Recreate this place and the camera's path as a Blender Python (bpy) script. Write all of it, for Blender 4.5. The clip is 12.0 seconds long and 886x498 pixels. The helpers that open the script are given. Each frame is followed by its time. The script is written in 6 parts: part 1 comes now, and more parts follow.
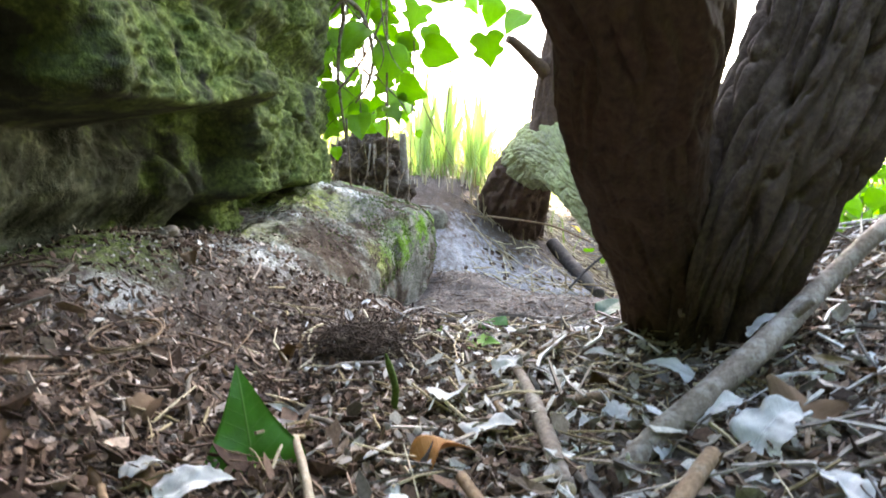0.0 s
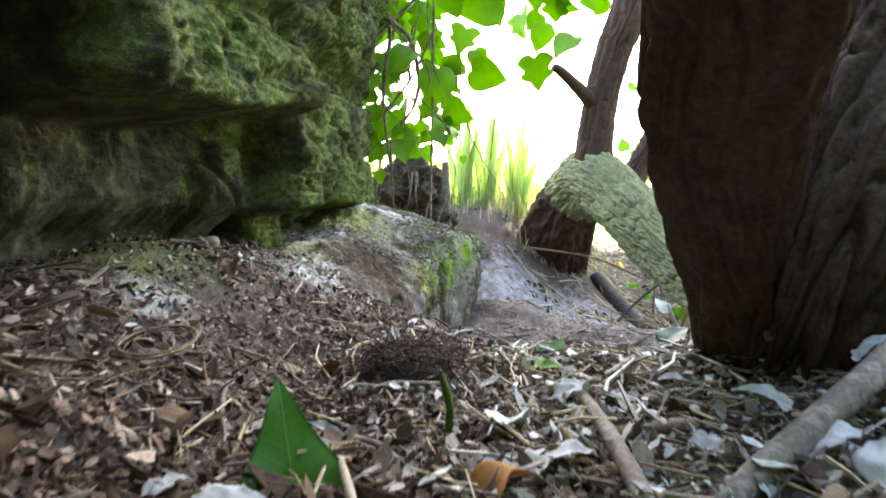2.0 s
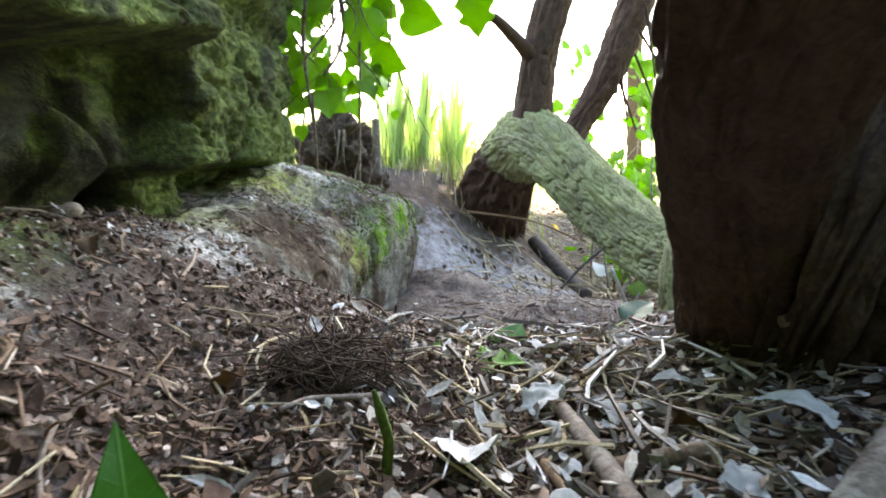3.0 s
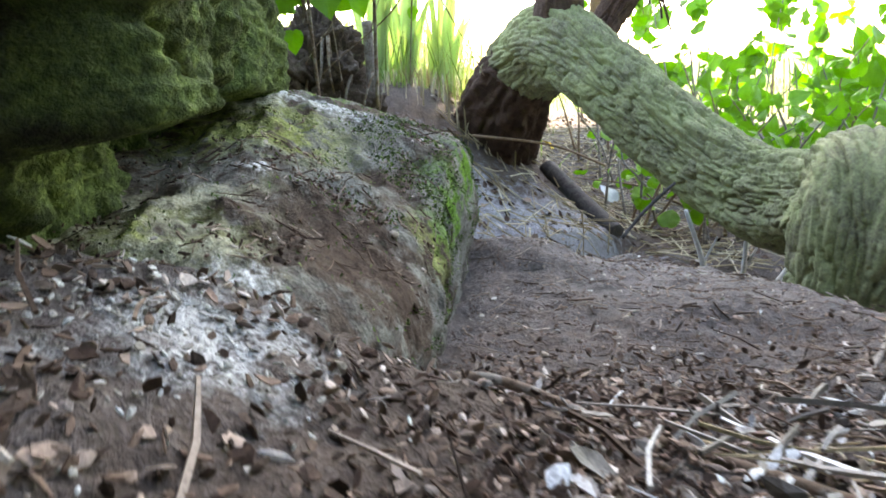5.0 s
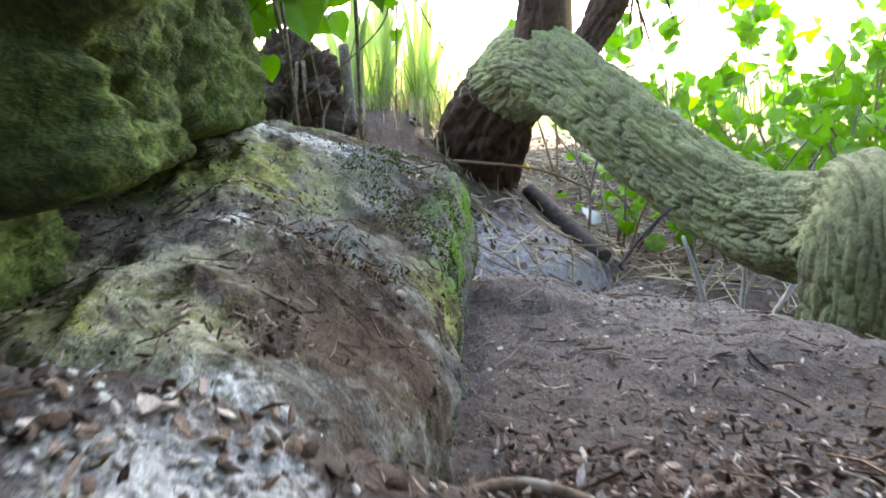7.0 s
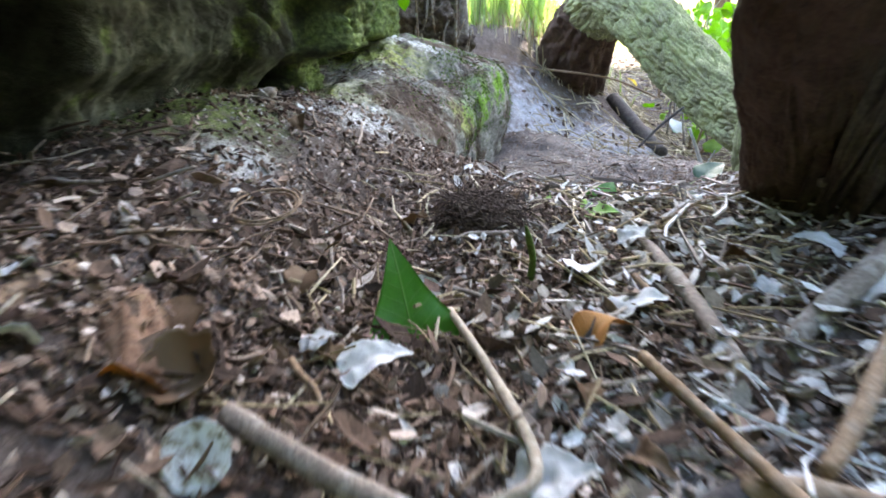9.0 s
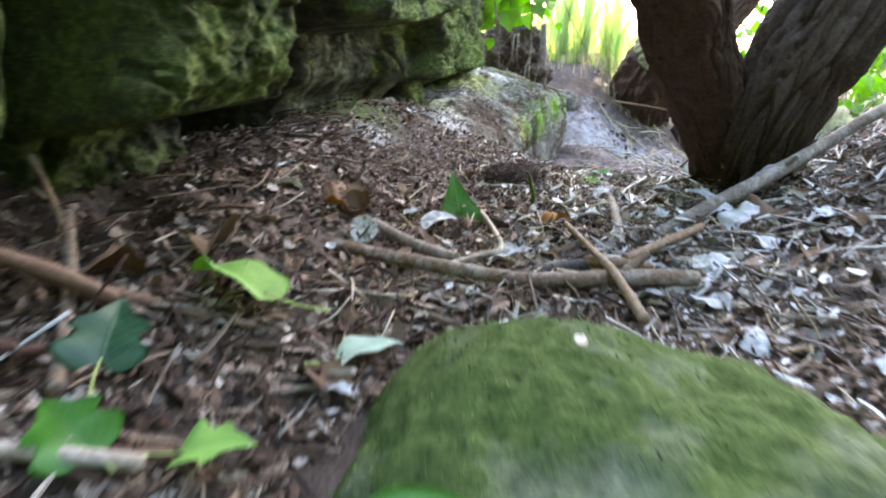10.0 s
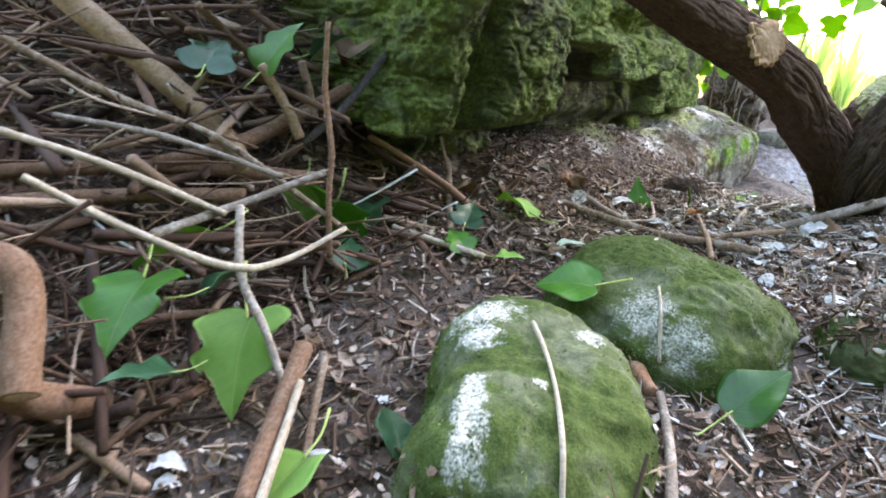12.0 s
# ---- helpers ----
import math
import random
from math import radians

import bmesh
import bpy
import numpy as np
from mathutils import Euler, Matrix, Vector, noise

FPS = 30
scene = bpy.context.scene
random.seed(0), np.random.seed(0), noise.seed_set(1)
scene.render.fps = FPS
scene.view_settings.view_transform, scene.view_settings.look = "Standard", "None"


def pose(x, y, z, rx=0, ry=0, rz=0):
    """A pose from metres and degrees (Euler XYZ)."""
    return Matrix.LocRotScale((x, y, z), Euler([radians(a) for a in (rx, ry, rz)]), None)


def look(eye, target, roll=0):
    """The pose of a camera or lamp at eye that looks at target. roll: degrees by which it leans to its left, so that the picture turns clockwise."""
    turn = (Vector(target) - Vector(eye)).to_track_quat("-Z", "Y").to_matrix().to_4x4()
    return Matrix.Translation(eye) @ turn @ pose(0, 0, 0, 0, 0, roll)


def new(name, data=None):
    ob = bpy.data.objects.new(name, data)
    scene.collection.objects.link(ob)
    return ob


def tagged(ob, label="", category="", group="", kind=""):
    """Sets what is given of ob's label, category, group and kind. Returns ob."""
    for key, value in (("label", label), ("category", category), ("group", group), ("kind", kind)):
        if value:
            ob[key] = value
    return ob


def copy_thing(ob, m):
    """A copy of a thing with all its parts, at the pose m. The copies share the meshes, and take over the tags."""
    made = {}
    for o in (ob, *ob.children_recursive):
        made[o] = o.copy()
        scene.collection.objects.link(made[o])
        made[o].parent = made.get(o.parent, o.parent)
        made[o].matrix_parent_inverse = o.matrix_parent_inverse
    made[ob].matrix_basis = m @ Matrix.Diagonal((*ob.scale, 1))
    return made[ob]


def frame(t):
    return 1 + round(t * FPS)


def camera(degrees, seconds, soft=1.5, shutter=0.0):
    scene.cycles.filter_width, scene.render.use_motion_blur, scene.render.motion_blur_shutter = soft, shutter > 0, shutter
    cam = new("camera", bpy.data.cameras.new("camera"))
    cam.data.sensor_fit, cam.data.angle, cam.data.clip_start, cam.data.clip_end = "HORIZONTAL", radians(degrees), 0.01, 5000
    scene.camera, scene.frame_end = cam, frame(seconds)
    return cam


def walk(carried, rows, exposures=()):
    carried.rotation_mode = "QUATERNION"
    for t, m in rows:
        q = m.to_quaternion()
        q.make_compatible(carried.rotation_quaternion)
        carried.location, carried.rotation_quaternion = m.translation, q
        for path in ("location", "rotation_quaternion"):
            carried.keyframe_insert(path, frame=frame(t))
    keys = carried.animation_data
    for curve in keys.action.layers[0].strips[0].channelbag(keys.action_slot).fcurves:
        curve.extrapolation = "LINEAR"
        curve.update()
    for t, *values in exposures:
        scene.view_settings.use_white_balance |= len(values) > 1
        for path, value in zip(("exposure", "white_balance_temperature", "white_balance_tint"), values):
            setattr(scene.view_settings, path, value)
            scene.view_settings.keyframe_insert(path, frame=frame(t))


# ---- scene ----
cam = camera(68.1, 12.0, 1.8, 0.4)
PATH = [
    (0, (0.02, 0.03, 0.283), (0.017, 2.013, 0.022), -1.2),
    (0.5, (0.018, 0.043, 0.224), (0.017, 2.03, -0.011), -1.5),
    (1, (0.011, 0.022, 0.209), (0.004, 2.011, 0.007), -1.4),
    (1.5, (-0.005, 0.01, 0.216), (-0.079, 2.001, 0.049), -1.1),
    (2, (-0.002, 0.082, 0.25), (-0.112, 2.074, 0.105), -0.6),
    (2.5, (-0.005, 0.155, 0.259), (-0.05, 2.15, 0.131), -0.2),
    (2.7, (-0.005, 0.183, 0.242), (0.02, 2.175, 0.068), -0.2),
    (4.3, (-0.107, 0.533, 0.25), (0.095, 2.47, -0.206), -1.8),
    (4.5, (-0.122, 0.573, 0.256), (0.086, 2.503, -0.229), -1.7),
    (5, (-0.159, 0.665, 0.264), (0.072, 2.58, -0.262), -2.1),
    (5.5, (-0.176, 0.749, 0.275), (0.084, 2.672, -0.21), -2.7),
    (6, (-0.176, 0.808, 0.278), (0.126, 2.731, -0.181), -2.7),
    (6.5, (-0.176, 0.811, 0.281), (0.158, 2.729, -0.178), -2.7),
    (6.7, (-0.178, 0.802, 0.27), (0.161, 2.719, -0.185), -2.8),
    (8.3, (-0.122, 0.336, 0.287), (-0.113, 2.223, -0.375), -2.4),
    (8.5, (-0.108, 0.271, 0.275), (-0.128, 2.152, -0.402), -2.0),
    (9, (-0.073, 0.052, 0.294), (-0.184, 1.928, -0.392), -1.8),
    (9.5, (-0.032, -0.157, 0.317), (-0.225, 1.741, -0.283), -0.8),
    (10, (0.035, -0.414, 0.309), (-0.346, 1.457, -0.285), -0.3),
    (10.2, (0.08, -0.521, 0.303), (-0.389, 1.318, -0.327), -0.4),
    (10.5, (0.135, -0.643, 0.297), (-0.456, 1.166, -0.318), 0.0),
    (11, (0.214, -0.811, 0.339), (-0.573, 0.922, -0.278), 1.6),
    (11.5, (0.228, -0.956, 0.386), (-0.672, 0.725, -0.218), 2.9),
    (12, (0.261, -1.077, 0.412), (-0.698, 0.568, -0.2), 5.0),
]
walk(cam, [(t, look(eye, target, roll)) for t, eye, target, roll in PATH],
     exposures=[(0, 4.05, 8400, 12), (2.5, 3.74, 8400, 10), (4.5, 3.52, 8000, 10), (6.5, 3.42, 8000, 10), (8.5, 3.88, 7600, 13), (9.5, 4.14, 7600, 13), (10.5, 4.18, 8000, 15), (12, 4.20, 8300, 15)])

# ---- sky, sun ----
world = bpy.data.worlds.new("sky")
scene.world = world
world.use_nodes = True
wn = world.node_tree.nodes
sky = wn.new("ShaderNodeTexSky")
sky.sky_type, sky.sun_disc = "NISHITA", False
sky.sun_elevation, sky.sun_rotation = radians(42), radians(20)
wn["Background"].inputs["Strength"].default_value = 0.15
world.node_tree.links.new(sky.outputs["Color"], wn["Background"].inputs["Color"])

sun = new("sun", bpy.data.lights.new("sun", "SUN"))
sun.data.energy, sun.data.angle, sun.data.color = 4.0, radians(0.5), (1.0, 0.94, 0.84)
sun.matrix_world = look((0.34 * 20 * 0.743, 0.94 * 20 * 0.743, 20 * 0.669), (0, 0, 0))

# ---- numbers ----
rng = np.random.default_rng(7)


def step(a, b, v):
    t = np.clip((v - a) / (b - a), 0, 1)
    return t * t * (3 - 2 * t)


def bump(x, y, cx, cy, sx, sy, h):
    return h * np.exp(-0.5 * (((x - cx) / sx) ** 2 + ((y - cy) / sy) ** 2))


def ground(x, y):
    z = -0.10 + 0.16 * step(-1.1, 0.45, y) - 0.075 * step(0.75, 1.25, y) - 0.09 * step(1.25, 1.9, y) - 0.07 * step(1.85, 2.1, y)
    z = z + 0.10 * step(-0.1, -0.4, x) * step(-0.7, 0.6, y) * step(2.2, 1.5, y)      # bank below the rock
    z = z + bump(x, y, -0.36, 0.95, 0.16, 0.25, 0.05) - bump(x, y, 0.35, -0.15, 0.2, 0.25, 0.03)
    z = z + bump(x, y, -0.16, 0.99, 0.13, 0.12, 0.045)
    z = z + 0.16 * step(0.2, 0.75, x) * step(-0.2, 0.6, y) * step(1.35, 0.95, y)      # mound round the tree
    z = z - 0.16 * step(0.3, 0.9, x) * step(1.3, 1.9, y)                              # hollow under the root
    z = z + 0.40 * step(0.95, -0.05, x) * step(1.9 + 0.6 * step(-0.1, 0.4, x), 3.1 + 0.2 * step(-0.1, 0.4, x), y)                           # slope up to the lawn
    z = z + 0.38 * step(-0.42, -0.9, x) * step(-0.9, -0.1, y) * step(0.42, 0.15, y) + 0.5 * step(-0.9, -2.2, x)     # bank beside the rock
    z = z + bump(x, y, 0.22, 1.70, 0.14, 0.35, 0.02) - bump(x, y, 0.40, 2.24, 0.25, 0.10, 0.055) - 0.17 * step(0.36, 0.50, x) * step(1.2, 1.4, y) * step(2.5, 2.1, y)       # crest and trench of the trodden bank
    z = z + bump(x, y, 0.035, 1.60, 0.09, 0.07, 0.085)                                 # crest beside the flat stone
    z = z + bump(x, y, -0.235, 1.02, 0.060, 0.045, 0.028)                                # soil banked against the flat stone
    z = z - bump(x, y, -0.112, 1.105, 0.038, 0.030, 0.055)                             # small burrow at the stone's corner
    d = (y - 2.0 - 0.95 * x) / 1.38                                                    # worn cut below the log
    z = z - 0.10 * step(0.03, -0.03, d) * step(-0.40, -0.12, d) * step(-0.02, 0.08, x) * step(0.85, 0.6, x)
    return z + 0.20 * step(3.3, 4.6, y)


def hashed(i, j, k):
    h = (i * 374761393 + j * 668265263 + k * 2147483647 + 1442695041) & 0xFFFFFFFF
    h = ((h ^ (h >> 13)) * 1274126177) & 0xFFFFFFFF
    return ((h ^ (h >> 16)) & 0xFFFF) / 65535.0


def value_noise(p):
    """Smooth noise from 0 to 1 at an array of points."""
    q = np.floor(p).astype(np.int64)
    f = p - q
    f = f * f * (3 - 2 * f)
    out = np.zeros(len(p))
    for a in (0, 1):
        for b in (0, 1):
            for c in (0, 1):
                w = (f[:, 0] if a else 1 - f[:, 0]) * (f[:, 1] if b else 1 - f[:, 1]) * (f[:, 2] if c else 1 - f[:, 2])
                out += w * hashed(q[:, 0] + a, q[:, 1] + b, q[:, 2] + c)
    return out


def fbm(p, octaves=4, gain=0.5):
    total, amp, norm = np.zeros(len(p)), 1.0, 0.0
    for o in range(octaves):
        total += amp * value_noise(p * 2.03 ** o + 17.3 * o)
        norm += amp
        amp *= gain
    return total / norm


def ridged(p, octaves=3, gain=0.5):
    total, amp, norm = np.zeros(len(p)), 1.0, 0.0
    for o in range(octaves):
        total += amp * (1 - np.abs(2 * value_noise(p * 2.03 ** o + 31.7 * o) - 1))
        norm += amp
        amp *= gain
    return total / norm


# ---- materials ----
class Mat:
    """A small wrapper that wires a Principled material."""

    def __init__(self, name, rough=0.85, spec=0.25):
        self.m = bpy.data.materials.new(name)
        self.m.use_nodes = True
        self.t = self.m.node_tree
        self.b = self.t.nodes["Principled BSDF"]
        self.b.inputs["Roughness"].default_value = rough
        self.b.inputs["Specular IOR Level"].default_value = spec
        self.geo = self.t.nodes.new("ShaderNodeNewGeometry")
        self.tc = self.t.nodes.new("ShaderNodeTexCoord")
        self.oi = self.t.nodes.new("ShaderNodeObjectInfo")

    def link(self, a, b):
        self.t.links.new(a, b)

    def where(self, obj=False, scale=(1, 1, 1)):
        n = self.t.nodes.new("ShaderNodeMapping")
        n.inputs["Scale"].default_value = scale
        self.link(self.tc.outputs["Object"] if obj else self.geo.outputs["Position"], n.inputs["Vector"])
        return n.outputs["Vector"]

    def noise(self, scale, detail=4, rough=0.6, vec=None):
        n = self.t.nodes.new("ShaderNodeTexNoise")
        n.inputs["Scale"].default_value, n.inputs["Detail"].default_value, n.inputs["Roughness"].default_value = scale, detail, rough
        self.link(vec if vec is not None else self.where(), n.inputs["Vector"])
        return n.outputs["Fac"]

    def cells(self, scale, vec=None, feature="F1"):
        n = self.t.nodes.new("ShaderNodeTexVoronoi")
        n.feature = feature
        n.inputs["Scale"].default_value = scale
        self.link(vec if vec is not None else self.where(), n.inputs["Vector"])
        return n.outputs["Distance"]

    def ramp(self, fac, *stops):
        n = self.t.nodes.new("ShaderNodeValToRGB")
        while len(n.color_ramp.elements) < len(stops):
            n.color_ramp.elements.new(0.5)
        for e, (pos, col) in zip(n.color_ramp.elements, stops):
            e.position = pos
            e.color = (*col, 1) if isinstance(col, tuple) else (col, col, col, 1)
        self.link(fac, n.inputs["Fac"])
        return n.outputs["Color"]

    def mix(self, fac, a, b, mode="MIX"):
        n = self.t.nodes.new("ShaderNodeMix")
        n.data_type, n.blend_type = "RGBA", mode
        for sock, v in ((n.inputs["Factor"], fac), (n.inputs["A"], a), (n.inputs["B"], b)):
            if isinstance(v, (int, float)):
                sock.default_value = v
            elif isinstance(v, tuple):
                sock.default_value = (*v, 1)
            else:
                self.link(v, sock)
        return n.outputs["Result"]

    def math(self, op, a, b=0.0, clamp=False):
        n = self.t.nodes.new("ShaderNodeMath")
        n.operation, n.use_clamp = op, clamp
        for sock, v in zip(n.inputs, (a, b)):
            if isinstance(v, (int, float)):
                sock.default_value = v
            else:
                self.link(v, sock)
        return n.outputs[0]

    def spot(self, place, radius, soft, wobble, obj=False):
        """1 inside a ragged round patch at a place, 0 outside."""
        n = self.t.nodes.new("ShaderNodeVectorMath")
        n.operation = "DISTANCE"
        self.link(self.where(obj), n.inputs[0])
        n.inputs[1].default_value = place
        d = self.math("ADD", n.outputs["Value"], self.math("MULTIPLY", self.math("SUBTRACT", wobble, 0.5), radius * 3.2))
        return self.math("DIVIDE", self.math("SUBTRACT", radius, d), soft, clamp=True)

    def color(self, c):
        self.link(c, self.b.inputs["Base Color"])
        return self

    def relief(self, height, distance, strength=1.0):
        n = self.t.nodes.new("ShaderNodeBump")
        n.inputs["Distance"].default_value, n.inputs["Strength"].default_value = distance, strength
        self.link(height, n.inputs["Height"])
        self.link(n.outputs["Normal"], self.b.inputs["Normal"])
        return self

    def leafy(self, colour, amount=0.45):
        """Lets light through, as a thin leaf does."""
        tr, mx = self.t.nodes.new("ShaderNodeBsdfTranslucent"), self.t.nodes.new("ShaderNodeMixShader")
        self.link(colour, tr.inputs["Color"])
        mx.inputs["Fac"].default_value = amount
        self.link(self.b.outputs[0], mx.inputs[1])
        self.link(tr.outputs[0], mx.inputs[2])
        self.link(mx.outputs[0], self.t.nodes["Material Output"].inputs["Surface"])
        return self


def rock_material():
    m = Mat("mossy_rock", 0.95, 0.12)
    big, mid, fine = m.noise(4.5, 5), m.noise(22, 6, 0.65), m.noise(140, 4, 0.7)
    stone = m.ramp(mid, (0.28, (0.020, 0.019, 0.014)), (0.5, (0.058, 0.060, 0.043)), (0.72, (0.155, 0.160, 0.115)))
    moss = m.ramp(fine, (0.28, (0.028, 0.045, 0.011)), (0.52, (0.108, 0.156, 0.040)), (0.75, (0.265, 0.335, 0.10)))
    cover = m.ramp(m.mix(0.5, big, mid), (0.38, 0.0), (0.56, 0.88))
    # recess walls carry little moss; their dark bare stone also paints in shade
    bare = m.math("MAXIMUM", m.spot((-0.48, 0.52, 0.25), 0.24, 0.05, mid), m.math("MAXIMUM", m.spot((-0.43, 0.76, 0.24), 0.20, 0.05, mid), m.spot((-0.36, 0.94, 0.24), 0.08, 0.04, mid)))
    cover = m.math("MULTIPLY", cover, m.math("SUBTRACT", 1.0, m.math("MULTIPLY", bare, 0.95)))
    m.color(m.mix(cover, stone, moss))
    return m.relief(m.mix(0.35, m.mix(0.45, mid, fine), m.noise(420, 3, 0.7)), 0.012, 0.9).m


def slab_material():
    m = Mat("lichened_slab", 0.95, 0.12)
    big, mid, fine = m.noise(7, 5), m.noise(32, 6, 0.7), m.noise(170, 4, 0.7)
    micro = m.noise(480, 3, 0.7)
    soft_n = m.mix(0.38, m.mix(0.5, mid, fine), micro)
    stone = m.ramp(soft_n, (0.32, (0.036, 0.034, 0.030)), (0.5, (0.18, 0.175, 0.15)), (0.7, (0.38, 0.37, 0.33)))
    earth = m.ramp(soft_n, (0.3, (0.020, 0.013, 0.009)), (0.52, (0.075, 0.050, 0.036)), (0.72, (0.17, 0.125, 0.095)))
    moss = m.ramp(fine, (0.3, (0.05, 0.11, 0.012)), (0.6, (0.14, 0.29, 0.03)), (0.85, (0.28, 0.45, 0.07)))
    dull = m.ramp(soft_n, (0.32, (0.055, 0.072, 0.016)), (0.5, (0.24, 0.27, 0.075)), (0.68, (0.48, 0.50, 0.22)))
    lichen = m.ramp(soft_n, (0.34, (0.16, 0.15, 0.08)), (0.5, (0.42, 0.41, 0.29)), (0.66, (0.66, 0.64, 0.52)))
    pale = m.ramp(fine, (0.3, (0.28, 0.27, 0.24)), (0.5, (0.58, 0.58, 0.55)), (0.7, (0.80, 0.82, 0.82)))

    def either(*spots):
        out = m.spot(*spots[0], mid)
        for sp in spots[1:]:
            out = m.math("MAXIMUM", out, m.spot(*sp, mid))
        return out

    def where(cover, lo, hi, source=None):
        return m.math("MULTIPLY", cover, m.ramp(source if source is not None else mid, (lo, 0.0), (hi, 1.0)))

    dirt = m.math("MAXIMUM", m.ramp(m.noise(10, 5, 0.7), (0.47, 0.0), (0.56, 0.9)), m.math("MULTIPLY", either(((-0.18, 1.13, 0.13), 0.11, 0.05), ((-0.36, 1.14, 0.2), 0.09, 0.05)), 0.9))
    c = m.mix(dirt, stone, earth)
    c = m.mix(where(either(((-0.27, 1.33, 0.22), 0.13, 0.05), ((-0.29, 1.06, 0.17), 0.08, 0.05), ((-0.10, 1.23, 0.11), 0.05, 0.03)), 0.40, 0.54), c, dull)
    c = m.mix(where(either(((-0.31, 1.08, 0.18), 0.11, 0.05), ((-0.27, 1.45, 0.24), 0.08, 0.05)), 0.44, 0.56, m.noise(26, 5, 0.7)), c, lichen)
    c = m.mix(m.math("MULTIPLY", either(((-0.165, 1.11, 0.12), 0.085, 0.05), ((-0.19, 1.20, 0.15), 0.05, 0.03)), 0.85), c, earth)
    edge = either(((0.0, 1.60, 0.16), 0.05, 0.02), ((-0.035, 1.48, 0.14), 0.055, 0.02), ((-0.065, 1.37, 0.12), 0.06, 0.02), ((-0.10, 1.27, 0.11), 0.035, 0.02), ((-0.09, 1.72, 0.2), 0.075, 0.03), ((-0.20, 1.75, 0.25), 0.06, 0.03))
    c = m.mix(where(edge, 0.42, 0.52), c, moss)
    white = either(((-0.21, 1.50, 0.24), 0.085, 0.03), ((-0.245, 1.192, 0.20), 0.016, 0.01), ((-0.235, 0.975, 0.15), 0.05, 0.03))
    # dark specks: dirt, and the shade of small crevices painted in
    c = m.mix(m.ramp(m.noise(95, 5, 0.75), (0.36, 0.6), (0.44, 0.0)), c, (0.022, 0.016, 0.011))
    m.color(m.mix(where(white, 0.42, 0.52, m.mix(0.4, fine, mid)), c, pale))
    return m.relief(m.mix(0.4, m.mix(0.5, mid, fine), micro), 0.008, 0.9).m


def boulder_material(name, spots, amount):
    m = Mat(name, 0.95, 0.12)
    big, mid, fine = m.noise(9, 5), m.noise(45, 6, 0.7), m.noise(260, 3, 0.7)
    moss = m.ramp(m.mix(0.5, fine, mid), (0.3, (0.016, 0.030, 0.008)), (0.52, (0.050, 0.076, 0.021)), (0.75, (0.118, 0.158, 0.048)))
    stone = m.ramp(mid, (0.3, (0.10, 0.10, 0.085)), (0.6, (0.27, 0.27, 0.24)), (0.8, (0.5, 0.5, 0.47)))
    bare = None
    for place, radius in spots:
        s = m.spot(place, radius, radius * 0.45, mid)
        bare = s if bare is None else m.math("MAXIMUM", bare, s)
    bare = m.math("MULTIPLY", bare, m.ramp(m.mix(0.5, mid, fine), (0.40, 0.0), (0.56, amount)))
    c = m.mix(m.ramp(big, (0.52, 0.0), (0.64, 0.3)), moss, stone)
    m.color(m.mix(bare, c, m.ramp(fine, (0.3, (0.42, 0.42, 0.40)), (0.7, (0.80, 0.80, 0.78)))))
    return m.relief(m.mix(0.5, mid, fine), 0.004, 0.9).m


